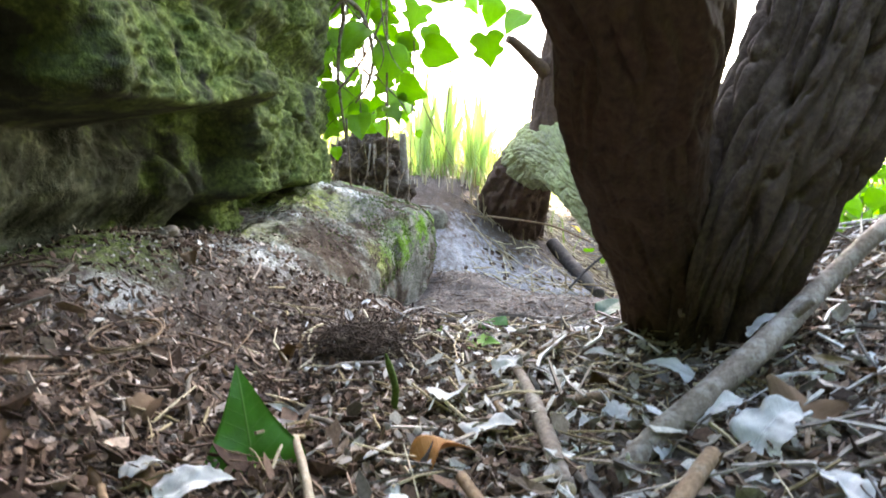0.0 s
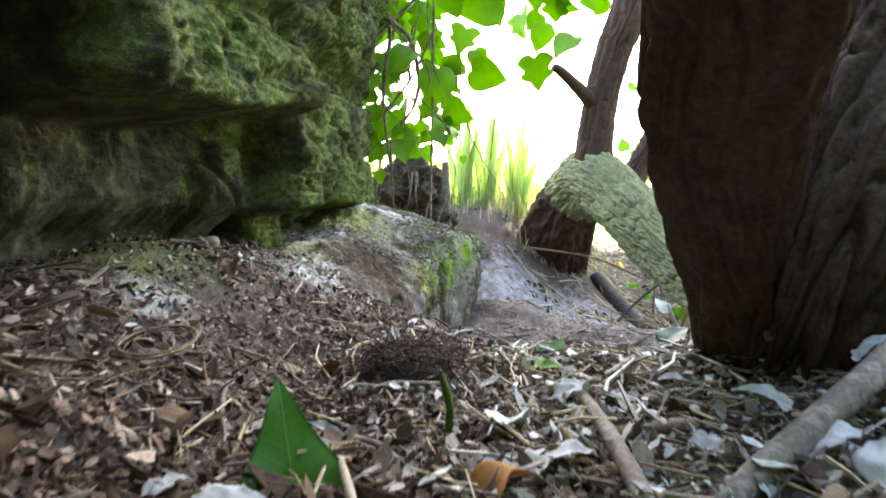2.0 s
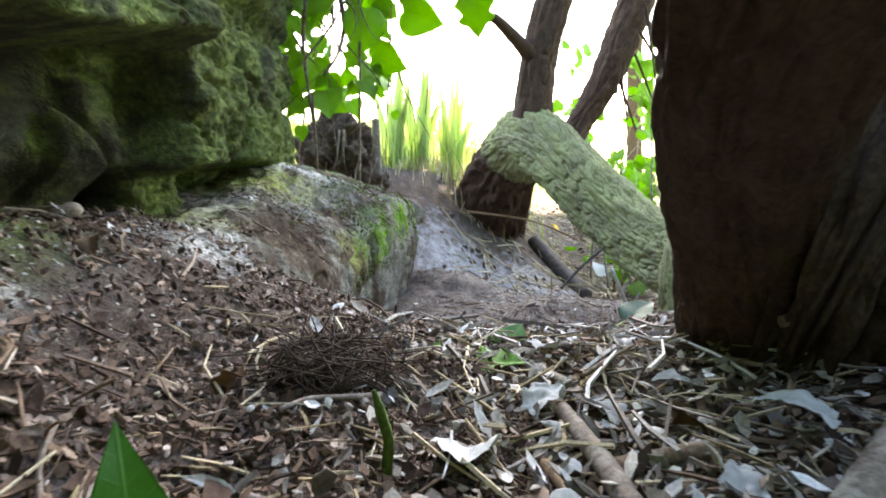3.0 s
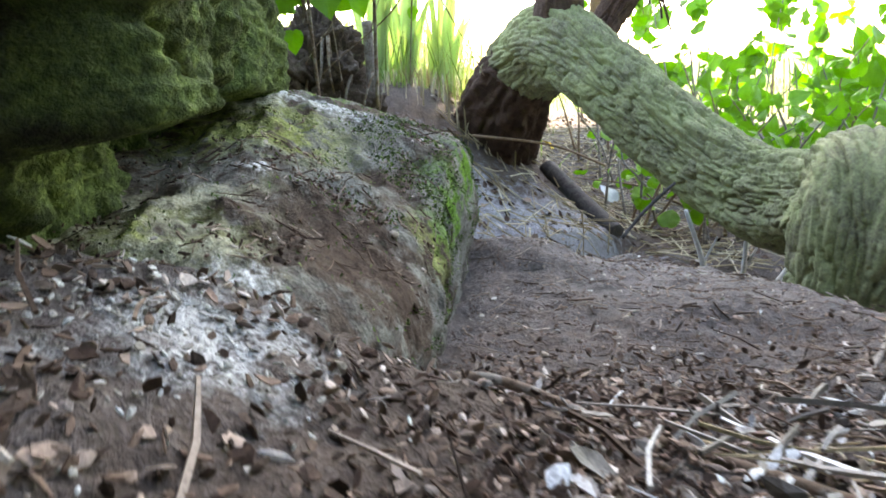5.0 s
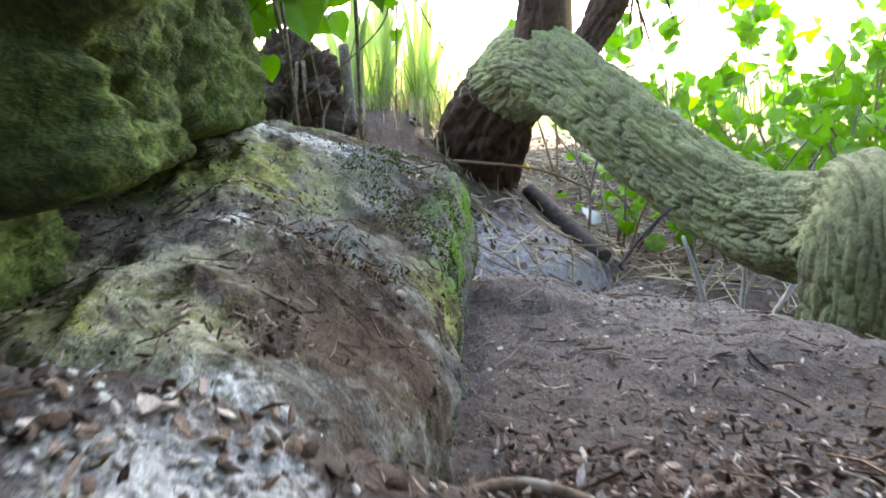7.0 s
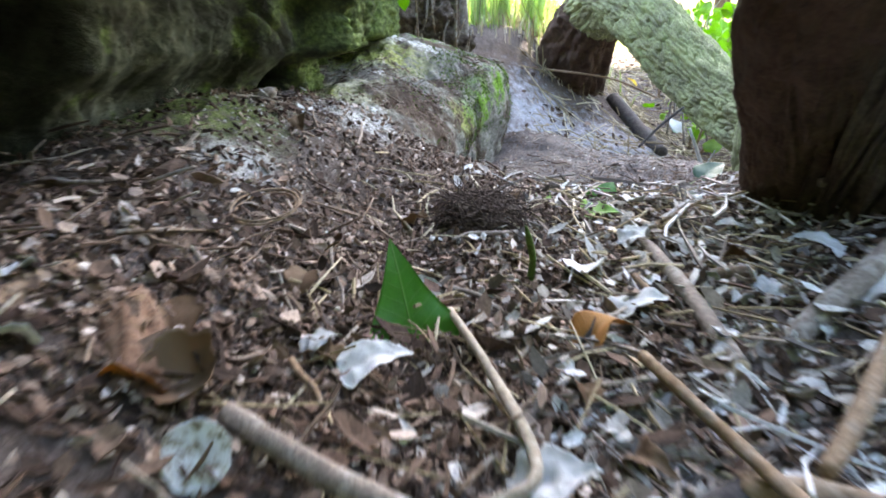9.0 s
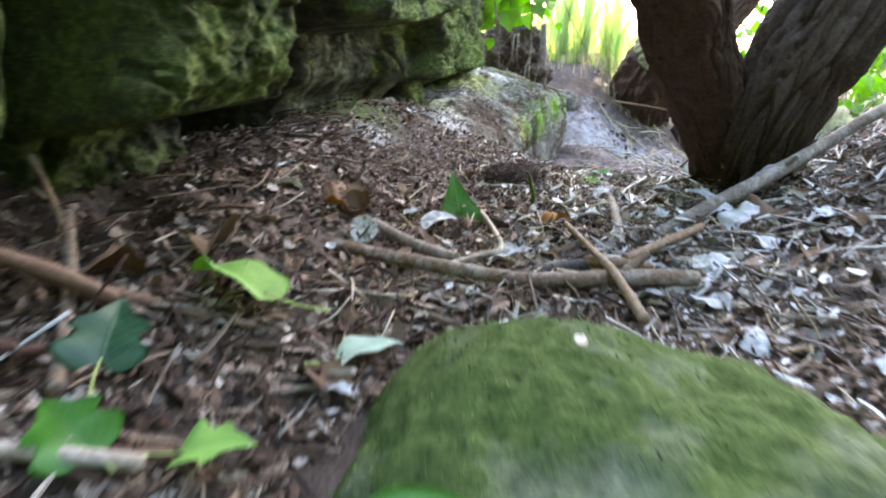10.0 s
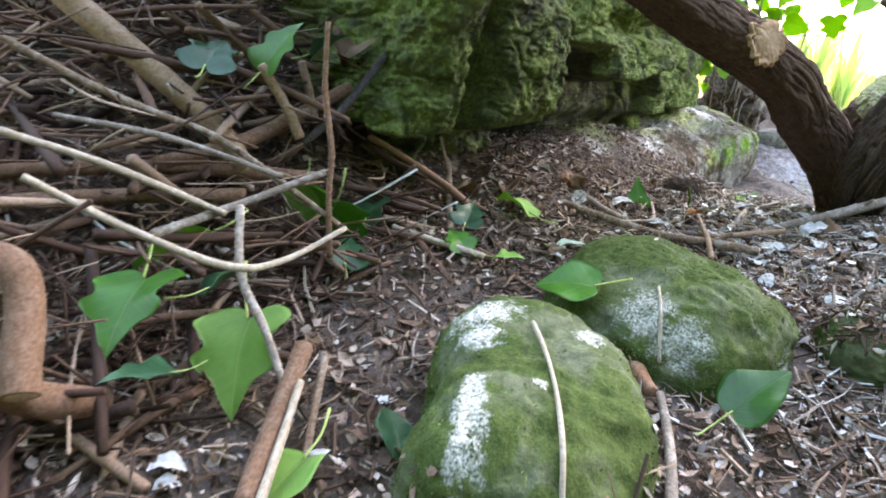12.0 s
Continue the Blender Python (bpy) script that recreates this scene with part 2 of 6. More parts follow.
def ground_material():
    m = Mat("woodland_soil", 0.95, 0.15)
    big, mid, fine = m.noise(2.6, 4), m.noise(38, 6, 0.7), m.noise(240, 4, 0.7)
    soil = m.ramp(m.mix(0.5, mid, fine), (0.28, (0.022, 0.015, 0.011)), (0.5, (0.085, 0.060, 0.046)), (0.72, (0.20, 0.155, 0.125)))
    dust = m.ramp(fine, (0.3, (0.10, 0.09, 0.085)), (0.7, (0.30, 0.29, 0.30)))
    c = m.mix(m.math("MULTIPLY", m.ramp(big, (0.35, 0.0), (0.65, 0.35)), 1.0), soil, dust)
    trodden = m.math("MULTIPLY", m.spot((0.40, 1.75, -0.1), 0.75, 0.4, mid), 0.75)
    c = m.mix(trodden, c, m.ramp(m.mix(0.5, mid, fine), (0.3, (0.014, 0.011, 0.011)), (0.5, (0.066, 0.056, 0.055)), (0.7, (0.185, 0.165, 0.165))))
    # sky sheen on this damp pale soil is painted in as lilac
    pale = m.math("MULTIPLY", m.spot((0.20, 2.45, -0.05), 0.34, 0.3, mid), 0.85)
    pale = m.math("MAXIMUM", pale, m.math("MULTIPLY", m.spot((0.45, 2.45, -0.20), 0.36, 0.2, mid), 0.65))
    damp = m.math("MAXIMUM", trodden, pale)
    m.link(m.math("SUBTRACT", 0.95, m.math("MULTIPLY", damp, m.ramp(mid, (0.40, 0.15), (0.60, 0.62)))), m.b.inputs["Roughness"])
    m.link(m.math("ADD", 0.15, m.math("MULTIPLY", damp, 0.45)), m.b.inputs["Specular IOR Level"])
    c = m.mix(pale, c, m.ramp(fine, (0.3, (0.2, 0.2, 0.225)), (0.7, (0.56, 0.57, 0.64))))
    crust = m.math("MAXIMUM", m.math("MAXIMUM", m.spot((-0.232, 0.945, 0.145), 0.055, 0.03, mid), m.spot((-0.285, 0.885, 0.15), 0.03, 0.02, mid)), m.spot((-0.303, 0.661, 0.159), 0.05, 0.04, mid))
    c = m.mix(m.math("MULTIPLY", crust, m.ramp(m.mix(0.5, mid, fine), (0.40, 0.0), (0.52, 0.9))), c, (0.64, 0.64, 0.62))
    green = m.math("MULTIPLY", m.spot((-0.389, 0.769, 0.199), 0.13, 0.06, mid), m.ramp(mid, (0.40, 0.0), (0.50, 0.85)))
    c = m.mix(green, c, m.ramp(fine, (0.3, (0.06, 0.09, 0.02)), (0.7, (0.26, 0.32, 0.10))))
    sep = m.t.nodes.new("ShaderNodeSeparateXYZ")
    m.link(m.geo.outputs["Position"], sep.inputs[0])
    far = m.math("SUBTRACT", m.math("ADD", sep.outputs["Y"], m.math("MULTIPLY", mid, 0.8)), m.math("MULTIPLY", m.math("SUBTRACT", sep.outputs["X"], 0.2), 3.5, clamp=True))
    far = m.math("SUBTRACT", far, m.math("MULTIPLY", m.math("SUBTRACT", sep.outputs["X"], 0.3, clamp=True), 1.6))
    far = m.math("DIVIDE", m.math("SUBTRACT", far, 4.0), 1.2, clamp=True)
    out = m.math("MAXIMUM", m.math("SUBTRACT", m.math("ABSOLUTE", sep.outputs["X"]), 2.3), m.math("SUBTRACT", -2.4, sep.outputs["Y"]))
    far = m.math("MAXIMUM", far, m.math("ADD", out, 0.0, clamp=True))
    lawn = m.ramp(m.noise(60, 5, 0.7), (0.3, (0.07, 0.11, 0.02)), (0.7, (0.24, 0.32, 0.08)))
    m.color(m.mix(far, c, lawn))
    return m.relief(m.mix(0.4, mid, fine), 0.014, 1.0).m


def bark_material(name, dark, mid_c, light, lichen=None, cover=0.0):
    m = Mat(name, 0.9, 0.2)
    mid, fine = m.noise(28, 6, 0.7), m.noise(170, 4, 0.7)
    c = m.ramp(m.mix(0.5, mid, fine), (0.3, dark), (0.5, mid_c), (0.72, light))
    if lichen:
        c = m.mix(m.ramp(m.mix(0.4, m.noise(11, 5), fine), (0.38, 0.0), (0.58, cover)), c, lichen)
    m.color(c)
    return m.relief(m.mix(0.5, mid, fine), 0.004, 0.8).m


def island_material(name, *stops, rough=0.8, spec=0.25, thin=0.0):
    """Each loose piece of a joined heap takes its own shade."""
    m = Mat(name, rough, spec)
    c = m.ramp(m.geo.outputs["Random Per Island"], *stops)
    grain = m.noise(300, 3, 0.7)
    c = m.mix(1.0, c, m.ramp(grain, (0.3, 0.55), (0.7, 1.2)), "MULTIPLY")
    m.color(c).relief(grain, 0.001, 0.6)
    return m.leafy(c, thin).m if thin else m.m


def twig_material(name, a, b, lichen=(0.5, 0.5, 0.46), cover=0.3):
    m = Mat(name, 0.8, 0.25)
    fine = m.noise(220, 4, 0.7)
    c = m.ramp(fine, (0.3, a), (0.7, b))
    c = m.mix(m.ramp(m.noise(60, 4, 0.7), (0.5, 0.0), (0.6, cover)), c, lichen)
    m.color(c)
    return m.relief(fine, 0.0015, 0.7).m


def leaf_material(name, base, vein, under=0.5, rough=0.35, spec=0.5):
    """A blade built one unit long: pale midrib and side veins run along its own axes."""
    m = Mat(name, rough, spec)
    sep = m.t.nodes.new("ShaderNodeSeparateXYZ")
    m.link(m.tc.outputs["Object"], sep.inputs[0])
    ax = m.math("ABSOLUTE", sep.outputs["X"])
    mid = m.math("SUBTRACT", 1.0, m.math("DIVIDE", ax, 0.016), clamp=True)
    rib = m.math("SINE", m.math("MULTIPLY", m.math("SUBTRACT", sep.outputs["Y"], m.math("MULTIPLY", ax, 0.75)), 42.0))
    rib = m.math("MULTIPLY", m.math("SUBTRACT", rib, 0.93, clamp=True), 8.0, clamp=True)
    veins = m.math("MAXIMUM", mid, m.math("MULTIPLY", rib, 0.6))
    blot = m.noise(3.0, 5, 0.65, m.where(True))
    shade = m.ramp(m.oi.outputs["Random"], (0.0, 0.72), (0.6, 1.0), (1.0, 1.15))
    tint = m.mix(m.ramp(blot, (0.35, 0.0), (0.7, 0.6)), base, tuple(min(1, v * 1.7) for v in base))
    c = m.mix(1.0, m.mix(m.math("MULTIPLY", veins, 0.7), tint, vein), shade, "MULTIPLY")
    m.color(c)
    m.relief(m.mix(0.5, veins, m.noise(14, 4, 0.6, m.where(True))), 0.002, 0.5)
    return m.leafy(m.mix(0.35, c, (min(1, base[0] * 2.2), min(1, base[1] * 2.4), base[2])), under).m


ROCK, SLAB, SOIL = rock_material(), slab_material(), ground_material()
BARK = bark_material("dark_bark", (0.022, 0.013, 0.009), (0.07, 0.040, 0.029), (0.125, 0.080, 0.056), (0.09, 0.064, 0.047), 0.2)
FURROWED_BARK = bark_material("furrowed_bark", (0.018, 0.011, 0.008), (0.052, 0.033, 0.025), (0.125, 0.090, 0.070), (0.14, 0.11, 0.09), 0.2)
LICHEN_BARK = bark_material("lichened_bark", (0.045, 0.036, 0.024), (0.16, 0.145, 0.095), (0.34, 0.32, 0.20), (0.33, 0.38, 0.15), 0.5)
TORN_WOOD = bark_material("torn_wood", (0.20, 0.10, 0.05), (0.40, 0.25, 0.15), (0.58, 0.44, 0.32))
CUT_WOOD = bark_material("cut_wood", (0.32, 0.22, 0.13), (0.50, 0.38, 0.26), (0.68, 0.56, 0.42))
TWIG_BROWN = twig_material("brown_twig", (0.08, 0.05, 0.032), (0.24, 0.165, 0.115))
TWIG_TAN = twig_material("tan_twig", (0.14, 0.085, 0.05), (0.33, 0.22, 0.14), cover=0.15)
TWIG_GREY = twig_material("grey_twig", (0.11, 0.085, 0.07), (0.29, 0.24, 0.20), (0.48, 0.46, 0.42), 0.4)
TWIG_PALE = twig_material("pale_twig", (0.21, 0.17, 0.13), (0.42, 0.355, 0.28), (0.55, 0.5, 0.43), 0.35)
TWIG_DARK = twig_material("dark_twig", (0.02, 0.017, 0.017), (0.078, 0.068, 0.066), (0.2, 0.19, 0.18), 0.15)
TWIG_RED = twig_material("reddish_twig", (0.16, 0.07, 0.035), (0.36, 0.19, 0.11), cover=0.1)
LEAF_GREEN = leaf_material("ivy_green", (0.05, 0.19, 0.022), (0.19, 0.34, 0.10), 0.4)
LEAF_DEEP = leaf_material("ivy_deep", (0.028, 0.115, 0.020), (0.10, 0.22, 0.07), 0.3)
LEAF_DARK = leaf_material("ivy_dark", (0.025, 0.085, 0.04), (0.10, 0.20, 0.12), 0.25)
LEAF_LIGHT = leaf_material("ivy_light", (0.17, 0.33, 0.08), (0.34, 0.47, 0.18), 0.4, 0.5, 0.3)
LEAF_MINT = leaf_material("mint_underside", (0.34, 0.46, 0.38), (0.50, 0.60, 0.50), 0.3, 0.6, 0.3)
LEAF_BACKLIT = leaf_material("ivy_hanging", (0.19, 0.33, 0.04), (0.30, 0.44, 0.09), 0.65)
LEAF_WHITE = leaf_material("bleached_leaf", (0.47, 0.48, 0.49), (0.64, 0.65, 0.66), 0.2, 0.75, 0.2)
LEAF_BROWN = leaf_material("dead_leaf", (0.15, 0.095, 0.06), (0.24, 0.17, 0.11), 0.3, 0.7, 0.2)
LEAF_ORANGE = leaf_material("orange_leaf", (0.34, 0.16, 0.05), (0.45, 0.25, 0.10), 0.3, 0.6, 0.3)
LEAF_YELLOW = leaf_material("yellow_leaf", (0.70, 0.42, 0.04), (0.8, 0.6, 0.2), 0.3, 0.6, 0.3)
IRIS = leaf_material("iris_blade", (0.46, 0.66, 0.34), (0.56, 0.72, 0.44), 0.6)
STEM_GREEN = twig_material("leaf_stem", (0.28, 0.40, 0.10), (0.48, 0.58, 0.22), (0.5, 0.5, 0.2), 0.1)
LITTER_BROWN = island_material("leaf_crumbs", (0.0, (0.028, 0.016, 0.011)), (0.4, (0.10, 0.06, 0.042)), (0.72, (0.22, 0.145, 0.105)), (0.92, (0.40, 0.30, 0.24)), (1.0, (0.64, 0.56, 0.50)))
LITTER_GREY = island_material("grey_crumbs", (0.0, (0.045, 0.036, 0.030)), (0.40, (0.15, 0.125, 0.105)), (0.70, (0.36, 0.33, 0.30)), (0.88, (0.60, 0.60, 0.60)), (1.0, (0.78, 0.79, 0.80)), rough=0.5, spec=0.45)
LITTER_TWIG = island_material("small_twigs", (0.0, (0.035, 0.020, 0.014)), (0.5, (0.12, 0.075, 0.05)), (0.85, (0.27, 0.19, 0.14)), (1.0, (0.55, 0.47, 0.40)))
LITTER_PALE = island_material("pale_flakes", (0.0, (0.26, 0.23, 0.19)), (0.5, (0.46, 0.43, 0.38)), (1.0, (0.74, 0.74, 0.71)))
STRAW = island_material("straw", (0.0, (0.20, 0.15, 0.08)), (0.5, (0.45, 0.36, 0.22)), (1.0, (0.72, 0.63, 0.45)))
GRASS = island_material("grass_blades", (0.0, (0.10, 0.19, 0.03)), (0.6, (0.30, 0.42, 0.10)), (1.0, (0.62, 0.58, 0.30)), thin=0.5)
MOSS = island_material("moss_tufts", (0.0, (0.026, 0.052, 0.010)), (0.6, (0.085, 0.148, 0.028)), (1.0, (0.21, 0.30, 0.07)))
CROWN = island_material("crown_leaves", (0.0, (0.03, 0.07, 0.015)), (1.0, (0.08, 0.15, 0.03)))
BURROW = bark_material("rooty_earth", (0.018, 0.013, 0.010), (0.085, 0.062, 0.047), (0.21, 0.165, 0.13))
PRUNINGS = island_material("prunings", (0.0, (0.022, 0.012, 0.009)), (0.5, (0.090, 0.048, 0.033)), (0.85, (0.20, 0.120, 0.080)), (1.0, (0.38, 0.28, 0.21)))
ROOT_BARK = twig_material("root_bark", (0.07, 0.035, 0.022), (0.23, 0.130, 0.08), (0.28, 0.22, 0.17), 0.2)
WHITE_WOOD = twig_material("bleached_wood", (0.42, 0.41, 0.40), (0.70, 0.69, 0.68), (0.8, 0.8, 0.8), 0.3)
ROOTLET = twig_material("dark_rootlets", (0.020, 0.013, 0.010), (0.085, 0.055, 0.040), (0.12, 0.09, 0.07), 0.1)

# ---- building helpers ----
def mesh_object(name, verts, faces, mat, parent=None, label="", smooth=True):
    me = bpy.data.meshes.new(name)
    me.from_pydata(np.asarray(verts).tolist(), [], faces if isinstance(faces, list) else faces.tolist())
    me.materials.append(mat)
    me.polygons.foreach_set("use_smooth", [smooth] * len(me.polygons))
    me.update()
    ob = new(name, me)
    if parent:
        ob.parent = parent
    if label:
        ob["label"] = label
    return ob


def thing(name, place, label, category, group="", turn=(0, 0, 0)):
    ob = new(name)
    ob.empty_display_size = 0.02
    ob.matrix_basis = pose(*place, *turn)
    return tagged(ob, label, category, group)


def grid_faces(rows, cols, close=False):
    i, j = np.meshgrid(np.arange(rows - 1), np.arange(cols if close else cols - 1), indexing="ij")
    k = (j + 1) % cols
    return np.stack([i * cols + j, i * cols + k, (i + 1) * cols + k, (i + 1) * cols + j], -1).reshape(-1, 4)


def spline(points, n):
    """A smooth line of n points through rows of numbers."""
    p = np.asarray(points, float)
    if len(p) == 2:
        return p[0] + np.linspace(0, 1, n)[:, None] * (p[1] - p[0])
    q = np.vstack([2 * p[0] - p[1], p, 2 * p[-1] - p[-2]])
    u = np.linspace(0, len(p) - 1 - 1e-9, n)
    i, f = u.astype(int), (u % 1)[:, None]
    a, b, c, d = q[i], q[i + 1], q[i + 2], q[i + 3]
    return 0.5 * (2 * b + (c - a) * f + (2 * a - 5 * b + 4 * c - d) * f ** 2 + (3 * b - a - 3 * c + d) * f ** 3)


def tube(points, n=24, sides=10, relief=0.0, fineness=60.0, stretch=0.25, knots=0.0, seed=0.0, cracks=0.0):
    """A round, tapering limb through rows (x, y, z, radius), with furrows along it. Gives vertices and faces with closed ends."""
    s = spline(points, n)
    c, r = s[:, :3], np.maximum(s[:, 3], 1e-4)
    t = np.gradient(c, axis=0)
    t /= np.linalg.norm(t, axis=1)[:, None] + 1e-12
    u = np.cross(t[0], (0.31, 0.2, 0.93))
    us = []
    for k in range(n):
        u = u - t[k] * np.dot(u, t[k])
        u /= np.linalg.norm(u) + 1e-12
        us.append(u)
    us = np.array(us)
    w = np.cross(t, us)
    a = np.linspace(0, 2 * np.pi, sides, endpoint=False)
    d = us[:, None] * np.cos(a)[None, :, None] + w[:, None] * np.sin(a)[None, :, None]
    run = np.r_[0, np.cumsum(np.linalg.norm(np.diff(c, axis=0), axis=1))]
    rad = r[:, None] * np.ones(sides)
    if relief or knots:
        mean = r.mean()
        q = np.stack([np.cos(a)[None] * mean * fineness + 0 * run[:, None], np.sin(a)[None] * mean * fineness + 0 * run[:, None],
                      run[:, None] * fineness * stretch + 0 * a[None] + seed], -1).reshape(-1, 3)
        rad = rad + (relief * (ridged(q, 3) - 0.55) + knots * (fbm(q * 0.22, 2) - 0.5)).reshape(n, sides)
    if cracks:
        warp = 1.6 * (fbm(q * 0.5 + 9, 2) - 0.5)[:, None]
        deep = 1 - np.abs(2 * value_noise(q * 1.15 + warp + 5) - 1)
        small = 1 - np.abs(2 * value_noise(q * 2.7 + warp * 2 + 3) - 1)
        rad = rad - cracks * (deep ** 5 + 0.45 * small ** 5).reshape(n, sides) + 0.12 * cracks * (fbm(q * 7, 2) - 0.5).reshape(n, sides)
    v = (c[:, None] + d * rad[..., None]).reshape(-1, 3)
    f = grid_faces(n, sides, True).tolist()
    v = np.vstack([v, c[0], c[-1]])
    f += [[n * sides, (j + 1) % sides, j] for j in range(sides)]
    f += [[n * sides + 1, (n - 1) * sides + j, (n - 1) * sides + (j + 1) % sides] for j in range(sides)]
    return v, f


def joined(pieces):
    vs, fs, k = [], [], 0
    for v, f in pieces:
        vs.append(v)
        fs += [[i + k for i in q] for q in (f if isinstance(f, list) else f.tolist())]
        k += len(v)
    return np.vstack(vs), fs


def rounded_stone(radii, power=2.6, n=(90, 140), rough=0.02, fineness=14.0, fine=0.004, seed=0.0):
    """A boulder about its own middle, with lumps and pits."""
    th = np.linspace(0, np.pi, n[0])
    ph = np.linspace(0, 2 * np.pi, n[1], endpoint=False)
    d = np.stack([np.sin(th)[:, None] * np.cos(ph)[None], np.sin(th)[:, None] * np.sin(ph)[None], np.cos(th)[:, None] + 0 * ph[None]], -1).reshape(-1, 3)
    k = (np.abs(d) ** power).sum(1) ** (-1 / power)
    v = d * k[:, None] * np.asarray(radii)
    lump = rough * 2 * (fbm(v * fineness + seed, 3) - 0.5) + fine * 2 * (ridged(v * fineness * 6 + seed, 3) - 0.6)
    return v + d * lump[:, None], grid_faces(n[0], n[1], True).tolist()


def turned(v, m):
    return np.asarray(v) @ np.array(m.to_3x3()).T + np.array(m.translation)


def ivy_outline(lobes):
    """Half outlines of a blade one unit long, from the stem at y=0 to the tip at y=1."""
    if lobes == "arrow":
        return [(0.0, 0.0), (0.14, -0.06), (0.30, -0.10), (0.46, -0.04), (0.46, 0.10), (0.38, 0.22), (0.30, 0.36), (0.21, 0.52), (0.14, 0.68), (0.07, 0.84), (0.0, 1.0)]
    if lobes:
        return [(0.0, 0.0), (0.16, -0.12), (0.36, -0.10), (0.54, 0.06), (0.42, 0.22), (0.36, 0.34), (0.48, 0.44), (0.40, 0.56), (0.24, 0.64), (0.14, 0.80), (0.0, 1.0)]
    return [(0.0, 0.0), (0.14, -0.06), (0.30, -0.02), (0.42, 0.12), (0.46, 0.28), (0.43, 0.44), (0.35, 0.58), (0.25, 0.72), (0.15, 0.84), (0.07, 0.93), (0.0, 1.0)]


def blade_mesh(name, mat, lobes=True, fold=0.25, droop=0.3, ragged=0.0, seed=0, thick=0.006):
    half = spline([(x, y, 0) for x, y in ivy_outline(lobes)], 31)
    r = np.random.default_rng(seed)
    half[1:-1, 0] *= 1 + ragged * np.convolve(r.normal(size=29), (0.2, 0.45, 0.6, 0.45, 0.2), "same")
    cols = 7
    verts = []
    for x, y, _ in half:
        for k in range(-cols, cols + 1):
            f = k / cols
            verts.append((x * f, y if abs(f) > 0.99 else y * abs(f) + (1 - abs(f)) * np.clip((y + 0.12) / 1.12, 0, 1)))
    v = np.array(verts)
    z = fold * np.abs(v[:, 0]) - droop * (v[:, 1] - 0.4) ** 2 + 0.05 * np.sin(v[:, 1] * 9 + seed) * np.abs(v[:, 0]) * 2
    z += 0.10 * (ragged * 4 + 0.25) * (fbm(np.c_[v * 3.1, np.full(len(v), seed * 1.7)], 3) - 0.5)
    if ragged > 0.1:
        z += 0.22 * (ridged(np.c_[v * 2.6, np.full(len(v), seed * 2.3)], 3) - 0.6)
    top = np.c_[v, z]
    low = top - (0, 0, thick)
    n, w = len(half), 2 * cols + 1
    f = grid_faces(n, w)
    faces = f.tolist() + (f[:, ::-1] + n * w).tolist()
    for i in range(n - 1):
        for e in (0, w - 1):
            a, b = i * w + e, (i + 1) * w + e
            faces.append([a, b, b + n * w, a + n * w])
    me = bpy.data.meshes.new(name)
    me.from_pydata(np.vstack([top, low]).tolist(), [], faces)
    me.materials.append(mat)
    me.polygons.foreach_set("use_smooth", [True] * len(me.polygons))
    return me


BLADES = {}


def leaf(name, place, size, turn, mat, label, category="leaf", group="", lobes=True, fold=0.25, droop=0.3, stem=0.8, ragged=0.0, bend=0.3, variant=0, width=1.0, stem_mat=None):
    """A fallen or hanging leaf: its stem joint lies at place, its tip along its own y axis."""
    key = (mat.name, lobes, fold, droop, ragged, variant)
    if key not in BLADES:
        BLADES[key] = blade_mesh("blade", mat, lobes, fold, droop, ragged, variant)
    ob = new(name)
    ob.empty_display_size = 0.02
    ob.matrix_basis = pose(*place, *turn)
    tagged(ob, label, category, group)
    b = new("blade", BLADES[key])
    b.parent = ob
    b.scale = (size * width, size, size)
    if stem:
        v, f = tube([(0, 0.02, -0.004, 0.016), (0.03 * variant % 0.1, -stem * 0.5, -0.02 + bend * 0.15, 0.013), (0.08, -stem, bend * 0.4, 0.018)], 10, 6)
        mesh_object("stem", v * size, f, stem_mat or STEM_GREEN, ob)
    return ob


def stick(name, points, mat, label, category="twig", n=40, sides=12, relief=0.0012, fineness=220.0, knots=0.002, side_twigs=(), cut=None, group=""):
    """A stick through rows (x, y, z, radius): its own bark, side twigs and, where it was broken, a pale end."""
    p0 = np.array(points[0][:3])
    ob = tagged(new(name), label, category, group)
    ob.location = p0
    rel = [(x - p0[0], y - p0[1], z - p0[2], r) for x, y, z, r in points]
    v, f = tube(rel, n, sides, relief, fineness, 0.2, knots, seed=p0[0] * 50)
    mesh_object("shaft", v, f, mat, ob)
    for tw in side_twigs:
        v, f = tube([(x - p0[0], y - p0[1], z - p0[2], r) for x, y, z, r in tw], 14, 7, 0.0005, 300, 0.3)
        mesh_object("side_twig", v, f, mat, ob)
    if cut:
        s = spline(rel, 40)
        i, j = (0, 1) if cut == "start" else (-1, -2)
        d = (s[i] - s[j])[:3]
        d /= np.linalg.norm(d)
        e = s[i]
        v, f = tube([(*(e[:3] - d * 0.001), e[3] * 0.93), (*(e[:3] + d * 0.0015), e[3] * 0.8)], 3, 12, 0.0006, 500, 1)
        mesh_object("broken_end", v, f, CUT_WOOD, ob, "pale broken wood")
    return ob


def on_ground(x, y, dz=0.0):
    return float(ground(np.float64(x), np.float64(y))) + dz


